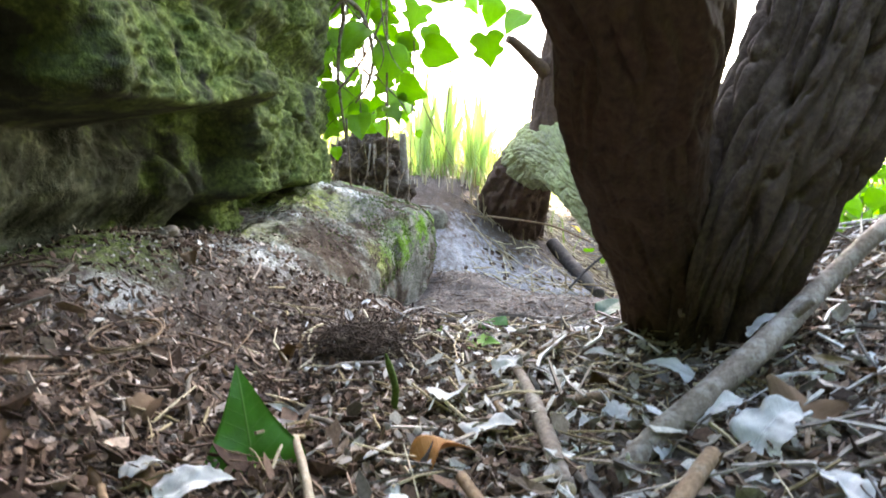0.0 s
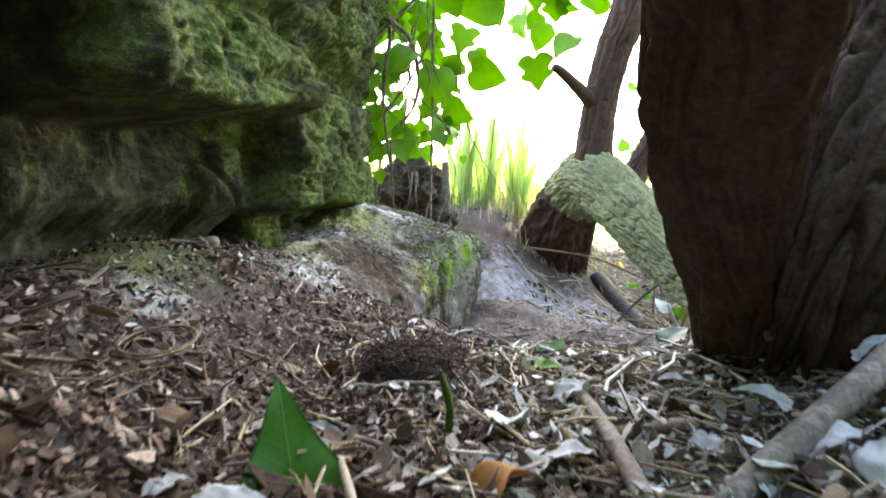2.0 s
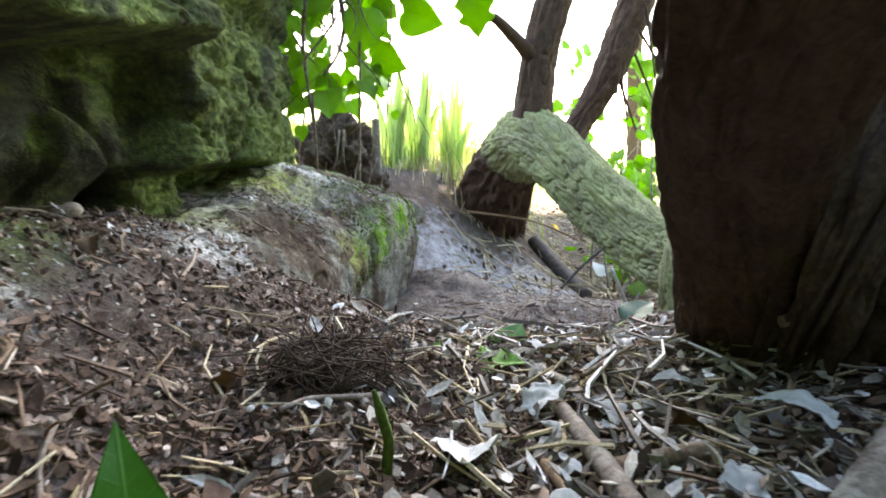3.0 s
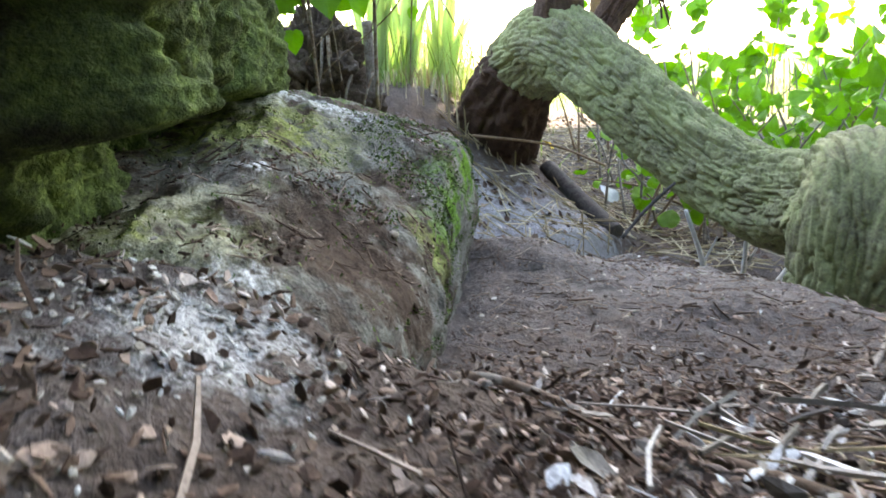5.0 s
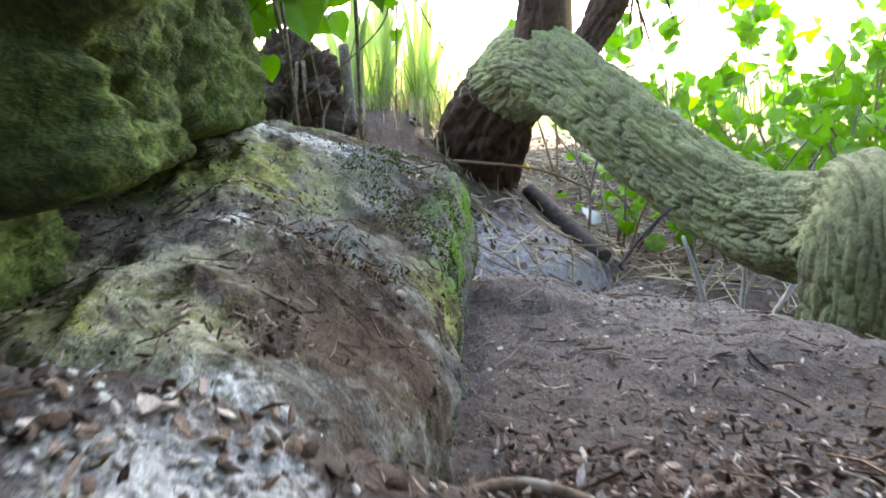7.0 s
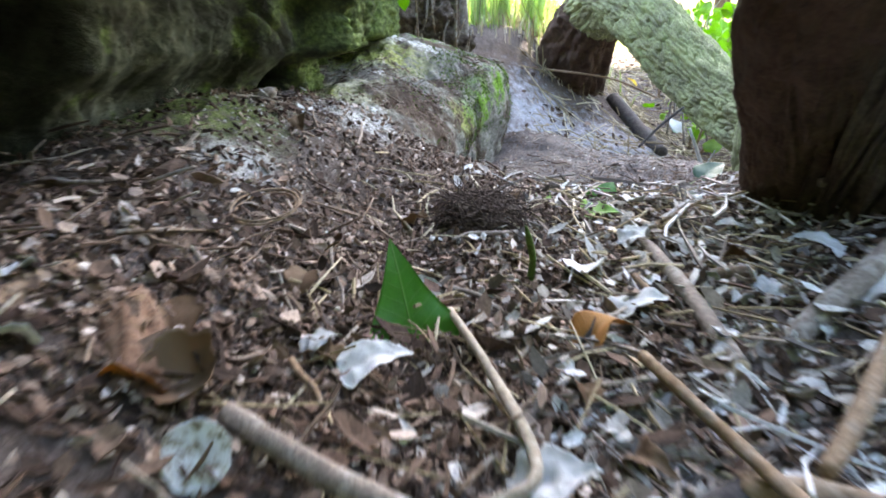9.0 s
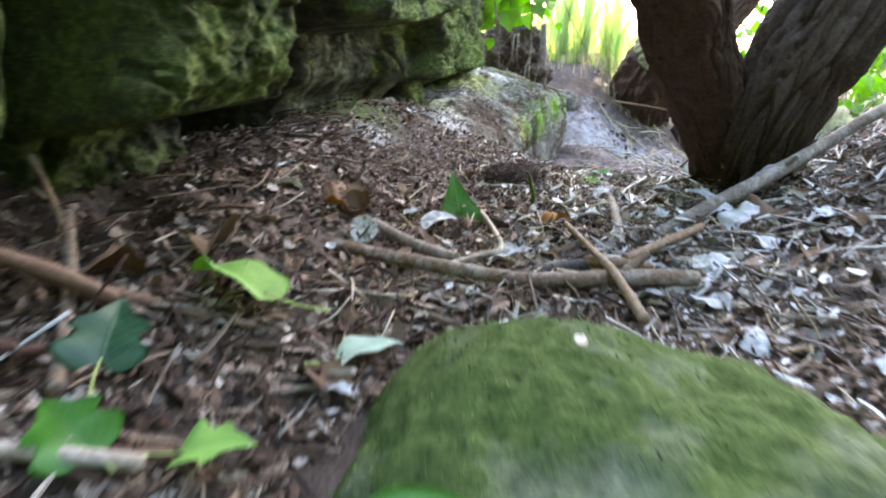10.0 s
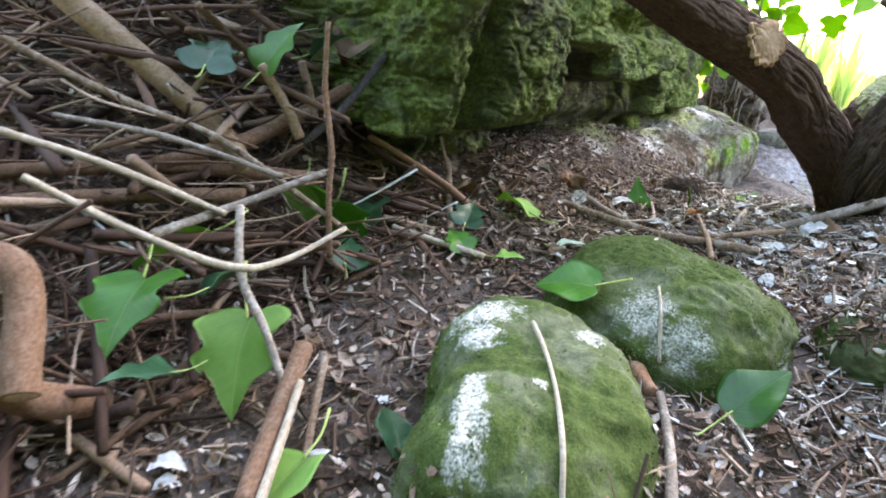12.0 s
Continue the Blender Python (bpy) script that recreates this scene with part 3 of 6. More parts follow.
# ---- the ground ----
def relief_at(x, y):
    """Small unevenness of the soil, flattest on the trodden earth."""
    p = np.stack([x, y, 0 * x], -1).reshape(-1, 3)
    near = step(6.0, 3.0, np.hypot(x, y)).reshape(-1)
    e = near * (0.022 * (fbm(p * 9, 3) - 0.5) + 0.016 * (fbm(p * 36, 3) - 0.5) + 0.006 * (ridged(p * 110, 2) - 0.5))
    return e.reshape(x.shape)


def axis_steps(lo, hi, fine, end):
    mid = np.arange(lo, hi, fine)
    grow = np.cumsum(fine * 1.13 ** np.arange(1, 90))
    return np.r_[(lo - grow[::-1])[lo - grow[::-1] > -end], mid, (hi + grow)[hi + grow < end]]


gx, gy = axis_steps(-1.0, 1.1, 0.007, 600), axis_steps(-1.2, 2.6, 0.007, 600)
GX, GY = np.meshgrid(gx, gy, indexing="xy")
GZ = ground(GX, GY) + relief_at(GX, GY)
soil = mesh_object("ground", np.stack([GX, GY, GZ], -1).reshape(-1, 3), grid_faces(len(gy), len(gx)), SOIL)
tagged(soil, "brown woodland soil with pale crusts and trodden earth", "ground", kind="structure")


def surface(x, y):
    x, y = np.atleast_1d(np.asarray(x, float)), np.atleast_1d(np.asarray(y, float))
    return ground(x, y) + relief_at(x, y)


# ---- the rock face ----
def blocks(p, size=0.17):
    """Broken blocks: each stands out or back a little, with a crack between it and the next."""
    warp = np.stack([fbm(p * 9 + k * 11, 2) for k in range(3)], -1) - 0.5
    q = (p + 0.09 * warp) / np.array((size, size, size * 0.9))
    c = np.floor(q).astype(np.int64)
    first, second, own = np.full(len(q), 9.0), np.full(len(q), 9.0), np.zeros(len(q))
    for a in (-1, 0, 1):
        for b in (-1, 0, 1):
            for d in (-1, 0, 1):
                n = c + (a, b, d)
                m = n + 0.15 + 0.7 * np.stack([hashed(n[:, 0] + k * 57, n[:, 1], n[:, 2] + k * 31) for k in (1, 2, 3)], -1)
                e = np.linalg.norm(q - m, axis=1)
                near = e < first
                second = np.where(near, first, np.minimum(second, e))
                own = np.where(near, hashed(n[:, 0] + 5, n[:, 1] + 9, n[:, 2] + 2), own)
                first = np.where(near, e, first)
    gap = second - first
    return (0.075 * (own - 0.5)) * step(0.0, 0.16, gap) - 0.035 * np.exp(-(gap / 0.07) ** 2)


def rock_wall():
    plan = [(-2.4, 0.55), (-1.3, 0.24), (-0.85, 0.0), (-0.60, -0.10), (-0.46, -0.13), (-0.395, -0.06), (-0.37, 0.06), (-0.345, 0.17), (-0.325, 0.30), (-0.300, 0.47), (-0.275, 0.67), (-0.250, 0.90),
            (-0.245, 1.12), (-0.258, 1.38), (-0.268, 1.60), (-0.31, 1.76), (-0.5, 1.86), (-1.3, 2.0), (-2.4, 2.1)]
    p = spline([(x, y, 0) for x, y in plan], 900)
    run = np.r_[0, np.cumsum(np.linalg.norm(np.diff(p, axis=0), axis=1))]
    q = np.sort(np.r_[np.linspace(0, run[-1], 120), np.linspace(1.35, 4.4, 820)])
    px, py = np.interp(q, run, p[:, 0]), np.interp(q, run, p[:, 1])
    tx, ty = np.gradient(px, q), np.gradient(py, q)
    n = np.hypot(tx, ty)
    nx, ny = ty / n, -tx / n
    z = np.r_[np.linspace(-0.05, 0.75, 320), np.linspace(0.77, 1.35, 30)]
    Q, Z = np.meshgrid(q, z, indexing="ij")
    X, Y = px[:, None] + 0 * Z, py[:, None] + 0 * Z
    P = np.stack([X, Y, Z], -1).reshape(-1, 3)
    off = np.zeros_like(Z)
    warp = 0.04 * (fbm(P * 7, 3) - 0.5).reshape(Z.shape)
    rag = 0.04 * (fbm(P * 17 + 4, 3) - 0.5).reshape(Z.shape)
    y, zz = Y + warp, Z + 0.7 * warp
    front = step(-0.75, -0.45, X)
    # hollow foot under the two leading blocks
    off -= 0.17 * step(0.252, 0.215, zz) * step(0.52, 0.40, y)
    # recessed wall below the long ledge, going in further at its foot
    ledge = 0.338 + 0.030 * step(0.74, 0.95, Y) + 0.030 * step(0.62, 0.48, Y)
    under = step(0.012, -0.012, Z - ledge + 0.5 * rag)
    span = step(0.44, 0.50, y) * step(1.00, 0.965, Y + rag) * front
    recess = span * under
    off -= (0.140 - 0.060 * step(0.80, 0.95, Y)) * recess + 0.05 * recess * step(0.26, 0.20, zz)
    off -= 0.05 * recess * (fbm(P * (11, 11, 6) + 2, 2) - 0.5).reshape(Z.shape)
    off += 0.028 * span * (1 - under) * step(0.14, 0.05, Z - ledge)
    off -= 0.085 * step(0.94, 0.99, Y + rag) * step(1.55, 1.35, y) * step(0.252, 0.232, zz)
    # upright clefts between the blocks
    off -= 0.24 * step(-0.025, 0.01, y) * step(0.110, 0.08, y) * step(0.70, 0.52, zz) * front
    off -= 0.20 * step(0.345, 0.375, y) * step(0.62, 0.50, y) * step(0.44, 0.39, zz) * front
    off += 0.025 * step(0.10, 0.13, y) * step(0.37, 0.34, y) * step(0.25, 0.28, zz) * step(0.58, 0.45, zz) * front
    off -= 0.035 * step(1.19, 1.21, y) * step(1.28, 1.25, y)
    # broken shelf across the ledge block, and the upper courses leaning out
    off -= 0.030 * step(0.55, 0.62, y) * step(0.445, 0.46, zz) * step(0.52, 0.49, zz)
    off += 0.035 * step(0.46, 0.75, zz)
    off -= 0.25 * step(0.85, 1.35, Z) ** 2
    calm = 1 - 0.45 * recess.reshape(-1)
    off += (0.045 * (fbm(P * (5, 5, 7), 3) - 0.5) + calm * (0.32 * blocks(P, 0.13) + 0.022 * (ridged(P * (15, 15, 15), 3, 0.6) - 0.6) + 0.026 * (fbm(P * 34, 3) - 0.5) + 0.013 * (ridged(P * 90, 2) - 0.5))).reshape(Z.shape)
    V = np.stack([X + nx[:, None] * off, Y + ny[:, None] * off, Z + 0 * off], -1)
    slope = step(0.06, -0.08, Y) * step(-0.9, -0.5, X)
    V[..., 0] += slope * 0.42 * np.clip(Z - 0.17, 0, 0.5)
    f = grid_faces(len(q), len(z))[:, ::-1].tolist()
    f.append([(i + 1) * len(z) - 1 for i in range(len(q))])
    ob = mesh_object("rock_face", V.reshape(-1, 3), f, ROCK)
    return tagged(ob, "mossy green weathered rock face with dark overhung recesses", "rock", kind="structure")


rock_wall()

# slab at the foot of the rock
def flat_slab(base):
    """A broad sloping slab with a worn straight edge, its front end running into the soil."""
    outline = [(-0.006, 1.645), (-0.006, 1.56), (-0.055, 1.40), (-0.088, 1.28), (-0.118, 1.14), (-0.155, 1.03), (-0.215, 0.945), (-0.31, 0.915), (-0.45, 0.95), (-0.56, 1.2), (-0.55, 1.65), (-0.40, 1.80), (-0.17, 1.78), (-0.04, 1.715)]
    ring = spline([(x, y, 0) for x, y in outline + outline[:1]], 561)[:-1, :2]
    c = np.array((-0.27, 1.38))
    s = np.r_[np.linspace(0.01, 0.8, 90), np.linspace(0.806, 1.0, 50)]
    top = c + (ring - c)[None] * s[:, None, None]
    X, Y = top[..., 0], top[..., 1]
    Z = 0.170 + 0.068 * step(1.0, 1.5, Y) - 0.022 * step(1.06, 0.93, Y) - (0.55 - 0.25 * step(1.15, 1.5, Y)) * np.maximum(X + 0.24, 0) - (0.005 * s ** 10 + 0.014 * s ** 45)[:, None]
    P = np.stack([X, Y, 0 * X], -1).reshape(-1, 3)
    Z = Z + (0.022 * (fbm(P * 9 + 3, 3) - 0.5) + 0.017 * (ridged(P * (22, 14, 1), 3) - 0.55) + 0.012 * (fbm(P * 60, 3) - 0.5)).reshape(X.shape)
    rows = [np.stack([X, Y, Z], -1)]
    down = np.linspace(0.02, 1, 44)
    inward = (c - ring) / np.linalg.norm(c - ring, axis=1)[:, None]
    for d in down:
        e = np.c_[ring, Z[-1] - 0.26 * d]
        bite = -0.016 * np.sin(min(1.0, d * 7) * np.pi / 2) + 0.035 * d + 0.030 * (fbm(e * 15 + 8, 3) - 0.5) + 0.016 * (ridged(e * 34, 2) - 0.5)
        rows.append(np.c_[ring + inward * bite[:, None], e[:, 2]][None])
    v = np.vstack([r_.reshape(-1, 3) for r_ in rows])
    n = len(s) + len(down)
    f = grid_faces(n, len(ring), True)[:, ::-1].tolist()
    f.append(list(range(len(ring))))
    return v - np.array(base), f


SLAB_AT = (-0.27, 1.38, 0.0)
v, f = flat_slab(SLAB_AT)
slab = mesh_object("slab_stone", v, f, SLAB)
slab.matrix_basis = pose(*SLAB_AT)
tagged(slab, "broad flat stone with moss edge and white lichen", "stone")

# ---- mossy stones on the path ----
STONE_A = boulder_material("mossy_stone_grey", [((0.085, -0.19, 0.07), 0.045), ((0.14, -0.21, 0.045), 0.045), ((0.27, -0.10, 0.0), 0.03)], 0.55)
STONE_B = boulder_material("mossy_stone_white", [((-0.075, -0.385, 0.085), 0.05), ((-0.05, -0.44, 0.085), 0.03), ((-0.005, -0.53, 0.082), 0.016), ((0.003, -0.55, 0.08), 0.018), ((0.012, -0.57, 0.078), 0.020), ((0.020, -0.59, 0.074), 0.022), ((0.028, -0.61, 0.070), 0.023), ((0.036, -0.63, 0.062), 0.026), ((0.043, -0.65, 0.045), 0.03), ((0.055, -0.355, 0.085), 0.022), ((0.055, -0.50, 0.085), 0.010)], 0.85)
for name, radii, m, mat, label, seed in (
        ("mossy_stone", (0.185, 0.155, 0.13), pose(0.082, -0.06, -0.008, 12, 5, -8), STONE_A, "rounded stone under green moss with grey lichen", 1.3),
        ("mossy_stone", (0.128, 0.205, 0.15), pose(0.020, -0.440, -0.066, 4, 5, 22), STONE_B, "rounded mossy stone with a white lichen streak", 5.2),
        ("mossy_stone", (0.11, 0.08, 0.075), pose(0.40, 0.02, 0.01, 0, 6, -15), STONE_A, "small dark mossy stone among the leaf litter", 8.4),
        ("mossy_stone", (0.055, 0.05, 0.04), pose(0.44, 0.19, 0.045, 0, 0, 20), STONE_A, "small half-buried mossy stone", 11.0)):
    v, f = rounded_stone(radii, 3.4 if seed == 5.2 else 2.4, (120, 170), 0.026, 8, 0.006, seed)
    ob = mesh_object(name, v, f, mat)
    ob.matrix_basis = m
    tagged(ob, label, "stone", "mossy stones")

# ---- the forked tree ----
tree = thing("forked_tree", (0.30, 0.80, 0.03), "dark-barked tree forking into two limbs at the ground", "tree")


def limb(parent, name, pts, mat, n, sides, relief, fineness, knots, base, stretch=0.18, label="", cracks=0.0):
    rel = [(x - base[0], y - base[1], z - base[2], r) for x, y, z, r in pts]
    v, f = tube(rel, n, sides, relief, fineness, stretch, knots, pts[0][0] * 30, cracks)
    return mesh_object(name, v, f, mat, parent, label)


FB = (0.30, 0.80, 0.03)
limb(tree, "limb", [(0.315, 0.86, -0.06, 0.075), (0.31, 0.84, 0.06, 0.066), (0.275, 0.775, 0.16, 0.061), (0.226, 0.69, 0.245, 0.062), (0.172, 0.56, 0.32, 0.062), (0.138, 0.445, 0.385, 0.059),
                    (0.058, 0.34, 0.448, 0.057), (-0.036, 0.24, 0.506, 0.056), (-0.20, 0.02, 0.65, 0.060), (-0.42, -0.3, 0.95, 0.06), (-0.5, -0.6, 1.5, 0.05)], BARK, 620, 190, 0.007, 60, 0.020, FB, 0.2, cracks=0.007)
limb(tree, "limb", [(0.315, 0.80, -0.06, 0.06), (0.315, 0.75, 0.08, 0.058), (0.325, 0.70, 0.19, 0.066), (0.359, 0.695, 0.28, 0.078), (0.407, 0.70, 0.38, 0.083), (0.475, 0.73, 0.54, 0.083),
                    (0.60, 0.80, 0.9, 0.075), (0.8, 0.9, 1.6, 0.06)], FURROWED_BARK, 560, 220, 0.013, 64, 0.020, FB, 0.13, "rough furrowed bark with pale ridges", cracks=0.020)
stub = limb(tree, "cut_stub", [(0.045, 0.345, 0.440, 0.050), (0.082, 0.315, 0.448, 0.046), (0.102, 0.300, 0.452, 0.040)], BARK, 60, 60, 0.01, 60, 0.01, FB, cracks=0.008)
limb(stub, "cut_face", [(0.099, 0.302, 0.451, 0.041), (0.106, 0.297, 0.453, 0.037), (0.108, 0.295, 0.4535, 0.022)], TORN_WOOD, 14, 60, 0.022, 110, 0.022, FB, 0.18, "torn pale orange wood")

# ---- the mossy tree behind, with its long low root ----
BB = (0.43, 2.6, 0.0)
back = thing("leaning_tree", BB, "dark slim tree rising from a mossy knotted root", "tree")
root = limb(back, "root", [(0.37, 3.02, 0.16, 0.10), (0.385, 2.87, 0.255, 0.135), (0.44, 2.62, 0.315, 0.125), (0.50, 2.42, 0.245, 0.105), (0.60, 2.17, 0.075, 0.098), (0.69, 1.95, -0.02, 0.098),
                           (0.72, 1.76, -0.005, 0.105), (0.665, 1.60, 0.03, 0.135), (0.64, 1.56, -0.08, 0.13), (0.63, 1.57, -0.40, 0.11)], LICHEN_BARK, 1000, 250, 0.009, 62, 0.05, BB, 0.27, "bark under grey-green lichen", 0.013)
# peeling strips; the sun patches on them are put in as cream colour
for p, d, q in (((0.520, 2.390, 0.118), (0.016, -0.040, -0.028), 0.013), ((0.574, 2.150, 0.000), (0.012, -0.034, -0.024), 0.014), ((0.602, 2.105, -0.022), (0.008, -0.022, -0.014), 0.009)):
    limb(root, "peeled_patch", [(p[0] - d[0], p[1] - d[1], p[2] - d[2], q * 0.3), (*p, q), (p[0] + d[0], p[1] + d[1], p[2] + d[2], q * 0.3)], CUT_WOOD, 20, 14, 0.004, 120, 0.004, BB, 0.2, "peeling strip of bare wood with its sun patch painted cream")
limb(back, "root_foot", [(0.38, 2.80, 0.26, 0.12), (0.345, 2.92, 0.15, 0.155), (0.32, 3.02, 0.02, 0.17), (0.30, 3.1, -0.15, 0.17)], BARK, 160, 110, 0.02, 50, 0.05, BB, cracks=0.02)
limb(back, "trunk", [(0.43, 2.60, 0.30, 0.085), (0.435, 2.59, 0.45, 0.070), (0.455, 2.59, 0.62, 0.066), (0.50, 2.59, 0.80, 0.068), (0.58, 2.60, 1.05, 0.070), (0.75, 2.8, 2.0, 0.06), (0.9, 3.6, 3.6, 0.05)], BARK, 400, 90, 0.008, 60, 0.012, BB, cracks=0.010)
limb(back, "spur", [(0.43, 2.57, 0.60, 0.030), (0.36, 2.52, 0.655, 0.022), (0.29, 2.46, 0.705, 0.017), (0.262, 2.445, 0.716, 0.014)], BARK, 40, 20, 0.003, 90, 0.006, BB)
limb(back, "branch", [(0.54, 2.72, 0.22, 0.06), (0.65, 2.80, 0.385, 0.055), (0.74, 2.82, 0.53, 0.06), (0.86, 2.85, 0.80, 0.07), (1.1, 2.9, 1.4, 0.06)], BARK, 240, 90, 0.012, 60, 0.03, BB, cracks=0.014)
for x, y, z, dx in ((0.80, 2.83, 0.70, 0.02), (0.84, 2.86, 0.76, 0.06), (0.88, 2.85, 0.82, -0.03), (0.92, 2.88, 0.86, 0.05), (0.82, 2.80, 0.74, -0.02), (0.86, 2.83, 0.79, 0.09), (0.90, 2.80, 0.84, 0.02), (0.94, 2.86, 0.88, -0.05), (0.78, 2.84, 0.66, 0.05)):
    limb(back, "hanging_twig", [(x, y, z, 0.006), (x + dx, y - 0.02, z - 0.15, 0.005), (x + dx * 2, y - 0.03, z - 0.30, 0.003)], BARK, 20, 8, 0.001, 90, 0.004, BB)


def crown(parent, centre, radii, count, size, base):
    r = np.random.default_rng(21)
    d = r.normal(size=(count, 3))
    d /= np.linalg.norm(d, axis=1)[:, None]
    c = d * (r.random((count, 1)) ** 0.5) * radii + centre - np.array(base)
    a = r.normal(size=(count, 3))
    a /= np.linalg.norm(a, axis=1)[:, None]
    b = np.cross(a, r.normal(size=(count, 3)))
    b /= np.linalg.norm(b, axis=1)[:, None]
    s = size * (0.7 + 0.6 * r.random((count, 1)))
    v = np.stack([c - a * s, c + b * s * 0.45, c + a * s, c - b * s * 0.45], 1).reshape(-1, 3)
    return mesh_object("crown", v, np.arange(count * 4).reshape(-1, 4), CROWN, parent, smooth=False)


# unseen tree, added so its crown blocks the sun over the near ground
tall = thing("tall_tree", (4.6, 13.6, on_ground(4.6, 13.6)), "tall leafy tree added out of view to keep sun off the hollow", "tree")
limb(tall, "trunk", [(4.6, 13.6, 0.0, 0.16), (4.5, 13.4, 3.0, 0.13), (4.3, 12.2, 6.5, 0.10), (4.0, 10.4, 9.2, 0.05)], BARK, 40, 16, 0.02, 20, 0.02, (4.6, 13.6, on_ground(4.6, 13.6)))
crown(tall, np.array((4.0, 9.6, 9.2)), np.array((2.6, 2.7, 1.2)), 11000, 0.20, (4.6, 13.6, on_ground(4.6, 13.6)))


# second unseen crown, added to block sun from the floor behind the root
crown(tall, np.array((4.75, 13.4, 9.2)), np.array((1.1, 1.1, 0.5)), 2600, 0.20, (4.6, 13.6, on_ground(4.6, 13.6)))


# leaf masses added out of view, so that light falls mostly from above
def hedge(name, centre, radii, count, label):
    ob = crown(None, np.array(centre), np.array(radii), count, 0.15, (0, 0, 0))
    ob.name = name
    return tagged(ob, label, "hedge", kind="stuff")


hedge("hedge", (3.0, -0.8, 1.3), (0.5, 2.8, 2.0), 13000, "dense dark green hedge added out of view to block low light beside the path")
hedge("hedge", (0.2, -3.0, 1.5), (3.2, 0.5, 2.3), 15000, "dense dark green hedge added out of view to block low light behind the path")

# ---- where things come to rest ----
from mathutils.bvhtree import BVHTree


def resting_surface():
    vs, fs = [], []
    for ob in [o for o in scene.objects if o.name.split(".")[0] in ("slab_stone", "mossy_stone")]:
        m = np.array(ob.matrix_basis)
        n = len(ob.data.vertices)
        co = np.empty(n * 3)
        ob.data.vertices.foreach_get("co", co)
        k = len(vs)
        vs += (co.reshape(-1, 3) @ m[:3, :3].T + m[:3, 3]).tolist()
        fs += [[i + k for i in p.vertices] for p in ob.data.polygons]
    return BVHTree.FromPolygons(vs, fs)


STONES = resting_surface()


def rest(x, y):
    """Height and normal of whatever lies uppermost at a spot of the plan: soil or stone."""
    z = surface(x, y)
    e = 0.012
    nx, ny = (surface(x - e, y) - surface(x + e, y)) / (2 * e), (surface(x, y - e) - surface(x, y + e)) / (2 * e)
    n = np.stack([nx, ny, np.ones_like(nx)], -1)
    for k in range(len(z)):
        hit, normal, _, _ = STONES.ray_cast((float(np.atleast_1d(x)[k]), float(np.atleast_1d(y)[k]), 0.6), (0, 0, -1), 1.0)
        if hit and hit.z > z[k]:
            z[k], n[k] = hit.z, normal
    return z, n / np.linalg.norm(n, axis=1)[:, None]


def frames_on(n, r, tilt):
    """Turns for loose bits: lying on normals n, at random headings, tipped by about tilt radians."""
    up = n + tilt * r.normal(size=n.shape)
    up /= np.linalg.norm(up, axis=1)[:, None]
    a = np.cross(up, r.normal(size=n.shape))
    a /= np.linalg.norm(a, axis=1)[:, None]
    return a, np.cross(up, a), up


def heap(name, label, category, mat, x, y, lift, shape, length, width, tilt, seed, curl=0.0):
    """Many loose bits as one heap: 'flake' (a curled scrap) or 'rod' (a bent stick)."""
    r = np.random.default_rng(seed)
    n = len(x)
    z, nrm = rest(x, y)
    a, b, up = frames_on(nrm, r, tilt)
    c = np.stack([x, y, z + lift * r.random(n)], -1)
    L = (length[0] + (length[1] - length[0]) * r.random(n) ** 2)[:, None]
    W = (width[0] + (width[1] - width[0]) * r.random(n) ** 1.5)[:, None]
    if shape == "flake":
        bend = curl * (r.random((n, 1)) - 0.3)
        t = np.maximum(0.0006, 0.05 * W)
        ring = [(-1.0, 0.1), (-0.45, 0.9), (0.35, 1.0), (1.0, 0.15), (0.5, -0.85), (-0.4, -1.0)]
        top = [c + a * L * u * (0.8 + 0.4 * r.random((n, 1))) + b * W * v * (0.6 + 0.8 * r.random((n, 1))) + up * L * bend * (u * u + v * v * 0.6) for u, v in ring]
        low = [p - up * t for p in top]
        mid = c - up * 0.0
        V = np.stack(top + low + [mid + up * t, mid - up * t], 1)
        fs = [(12, i, (i + 1) % 6) for i in range(6)] + [(13, 6 + (i + 1) % 6, 6 + i) for i in range(6)]
        qs = [(i, 6 + i, 6 + (i + 1) % 6, (i + 1) % 6) for i in range(6)]
        k = 14
    else:
        bend = curl * r.normal(size=(n, 1)) * L
        spine = [(c - a * L - up * 0.0, 1.0), (c + b * bend + up * W * 0.4, 0.9), (c + a * L, 0.6)]
        V = np.stack([p + (b * np.cos(q) + up * np.sin(q)) * W * s for p, s in spine for q in (0.5, 2.07, 3.64, 5.21)], 1)
        qs = [(4 * i + j, 4 * i + (j + 1) % 4, 4 * i + 4 + (j + 1) % 4, 4 * i + 4 + j) for i in (0, 1) for j in range(4)] + [(3, 2, 1, 0), (8, 9, 10, 11)]
        fs = []
        k = 12
    base = (np.arange(n) * k)[:, None]
    faces = [list(q) for part_f in (fs, qs) if part_f for q in (base[:, :, None] + np.array(part_f)[None]).reshape(-1, len(part_f[0])).tolist()]
    ob = mesh_object(name, V.reshape(-1, 3), faces, mat, smooth=False)
    return tagged(ob, label, category, kind="stuff")


def spread(n, x0, x1, y0, y1, seed, keep=None):
    r = np.random.default_rng(seed)
    x, y = x0 + (x1 - x0) * r.random(n * 2), y0 + (y1 - y0) * r.random(n * 2)
    ok = np.ones(len(x), bool) if keep is None else r.random(len(x)) < keep(x, y)
    return x[ok][:n], y[ok][:n]


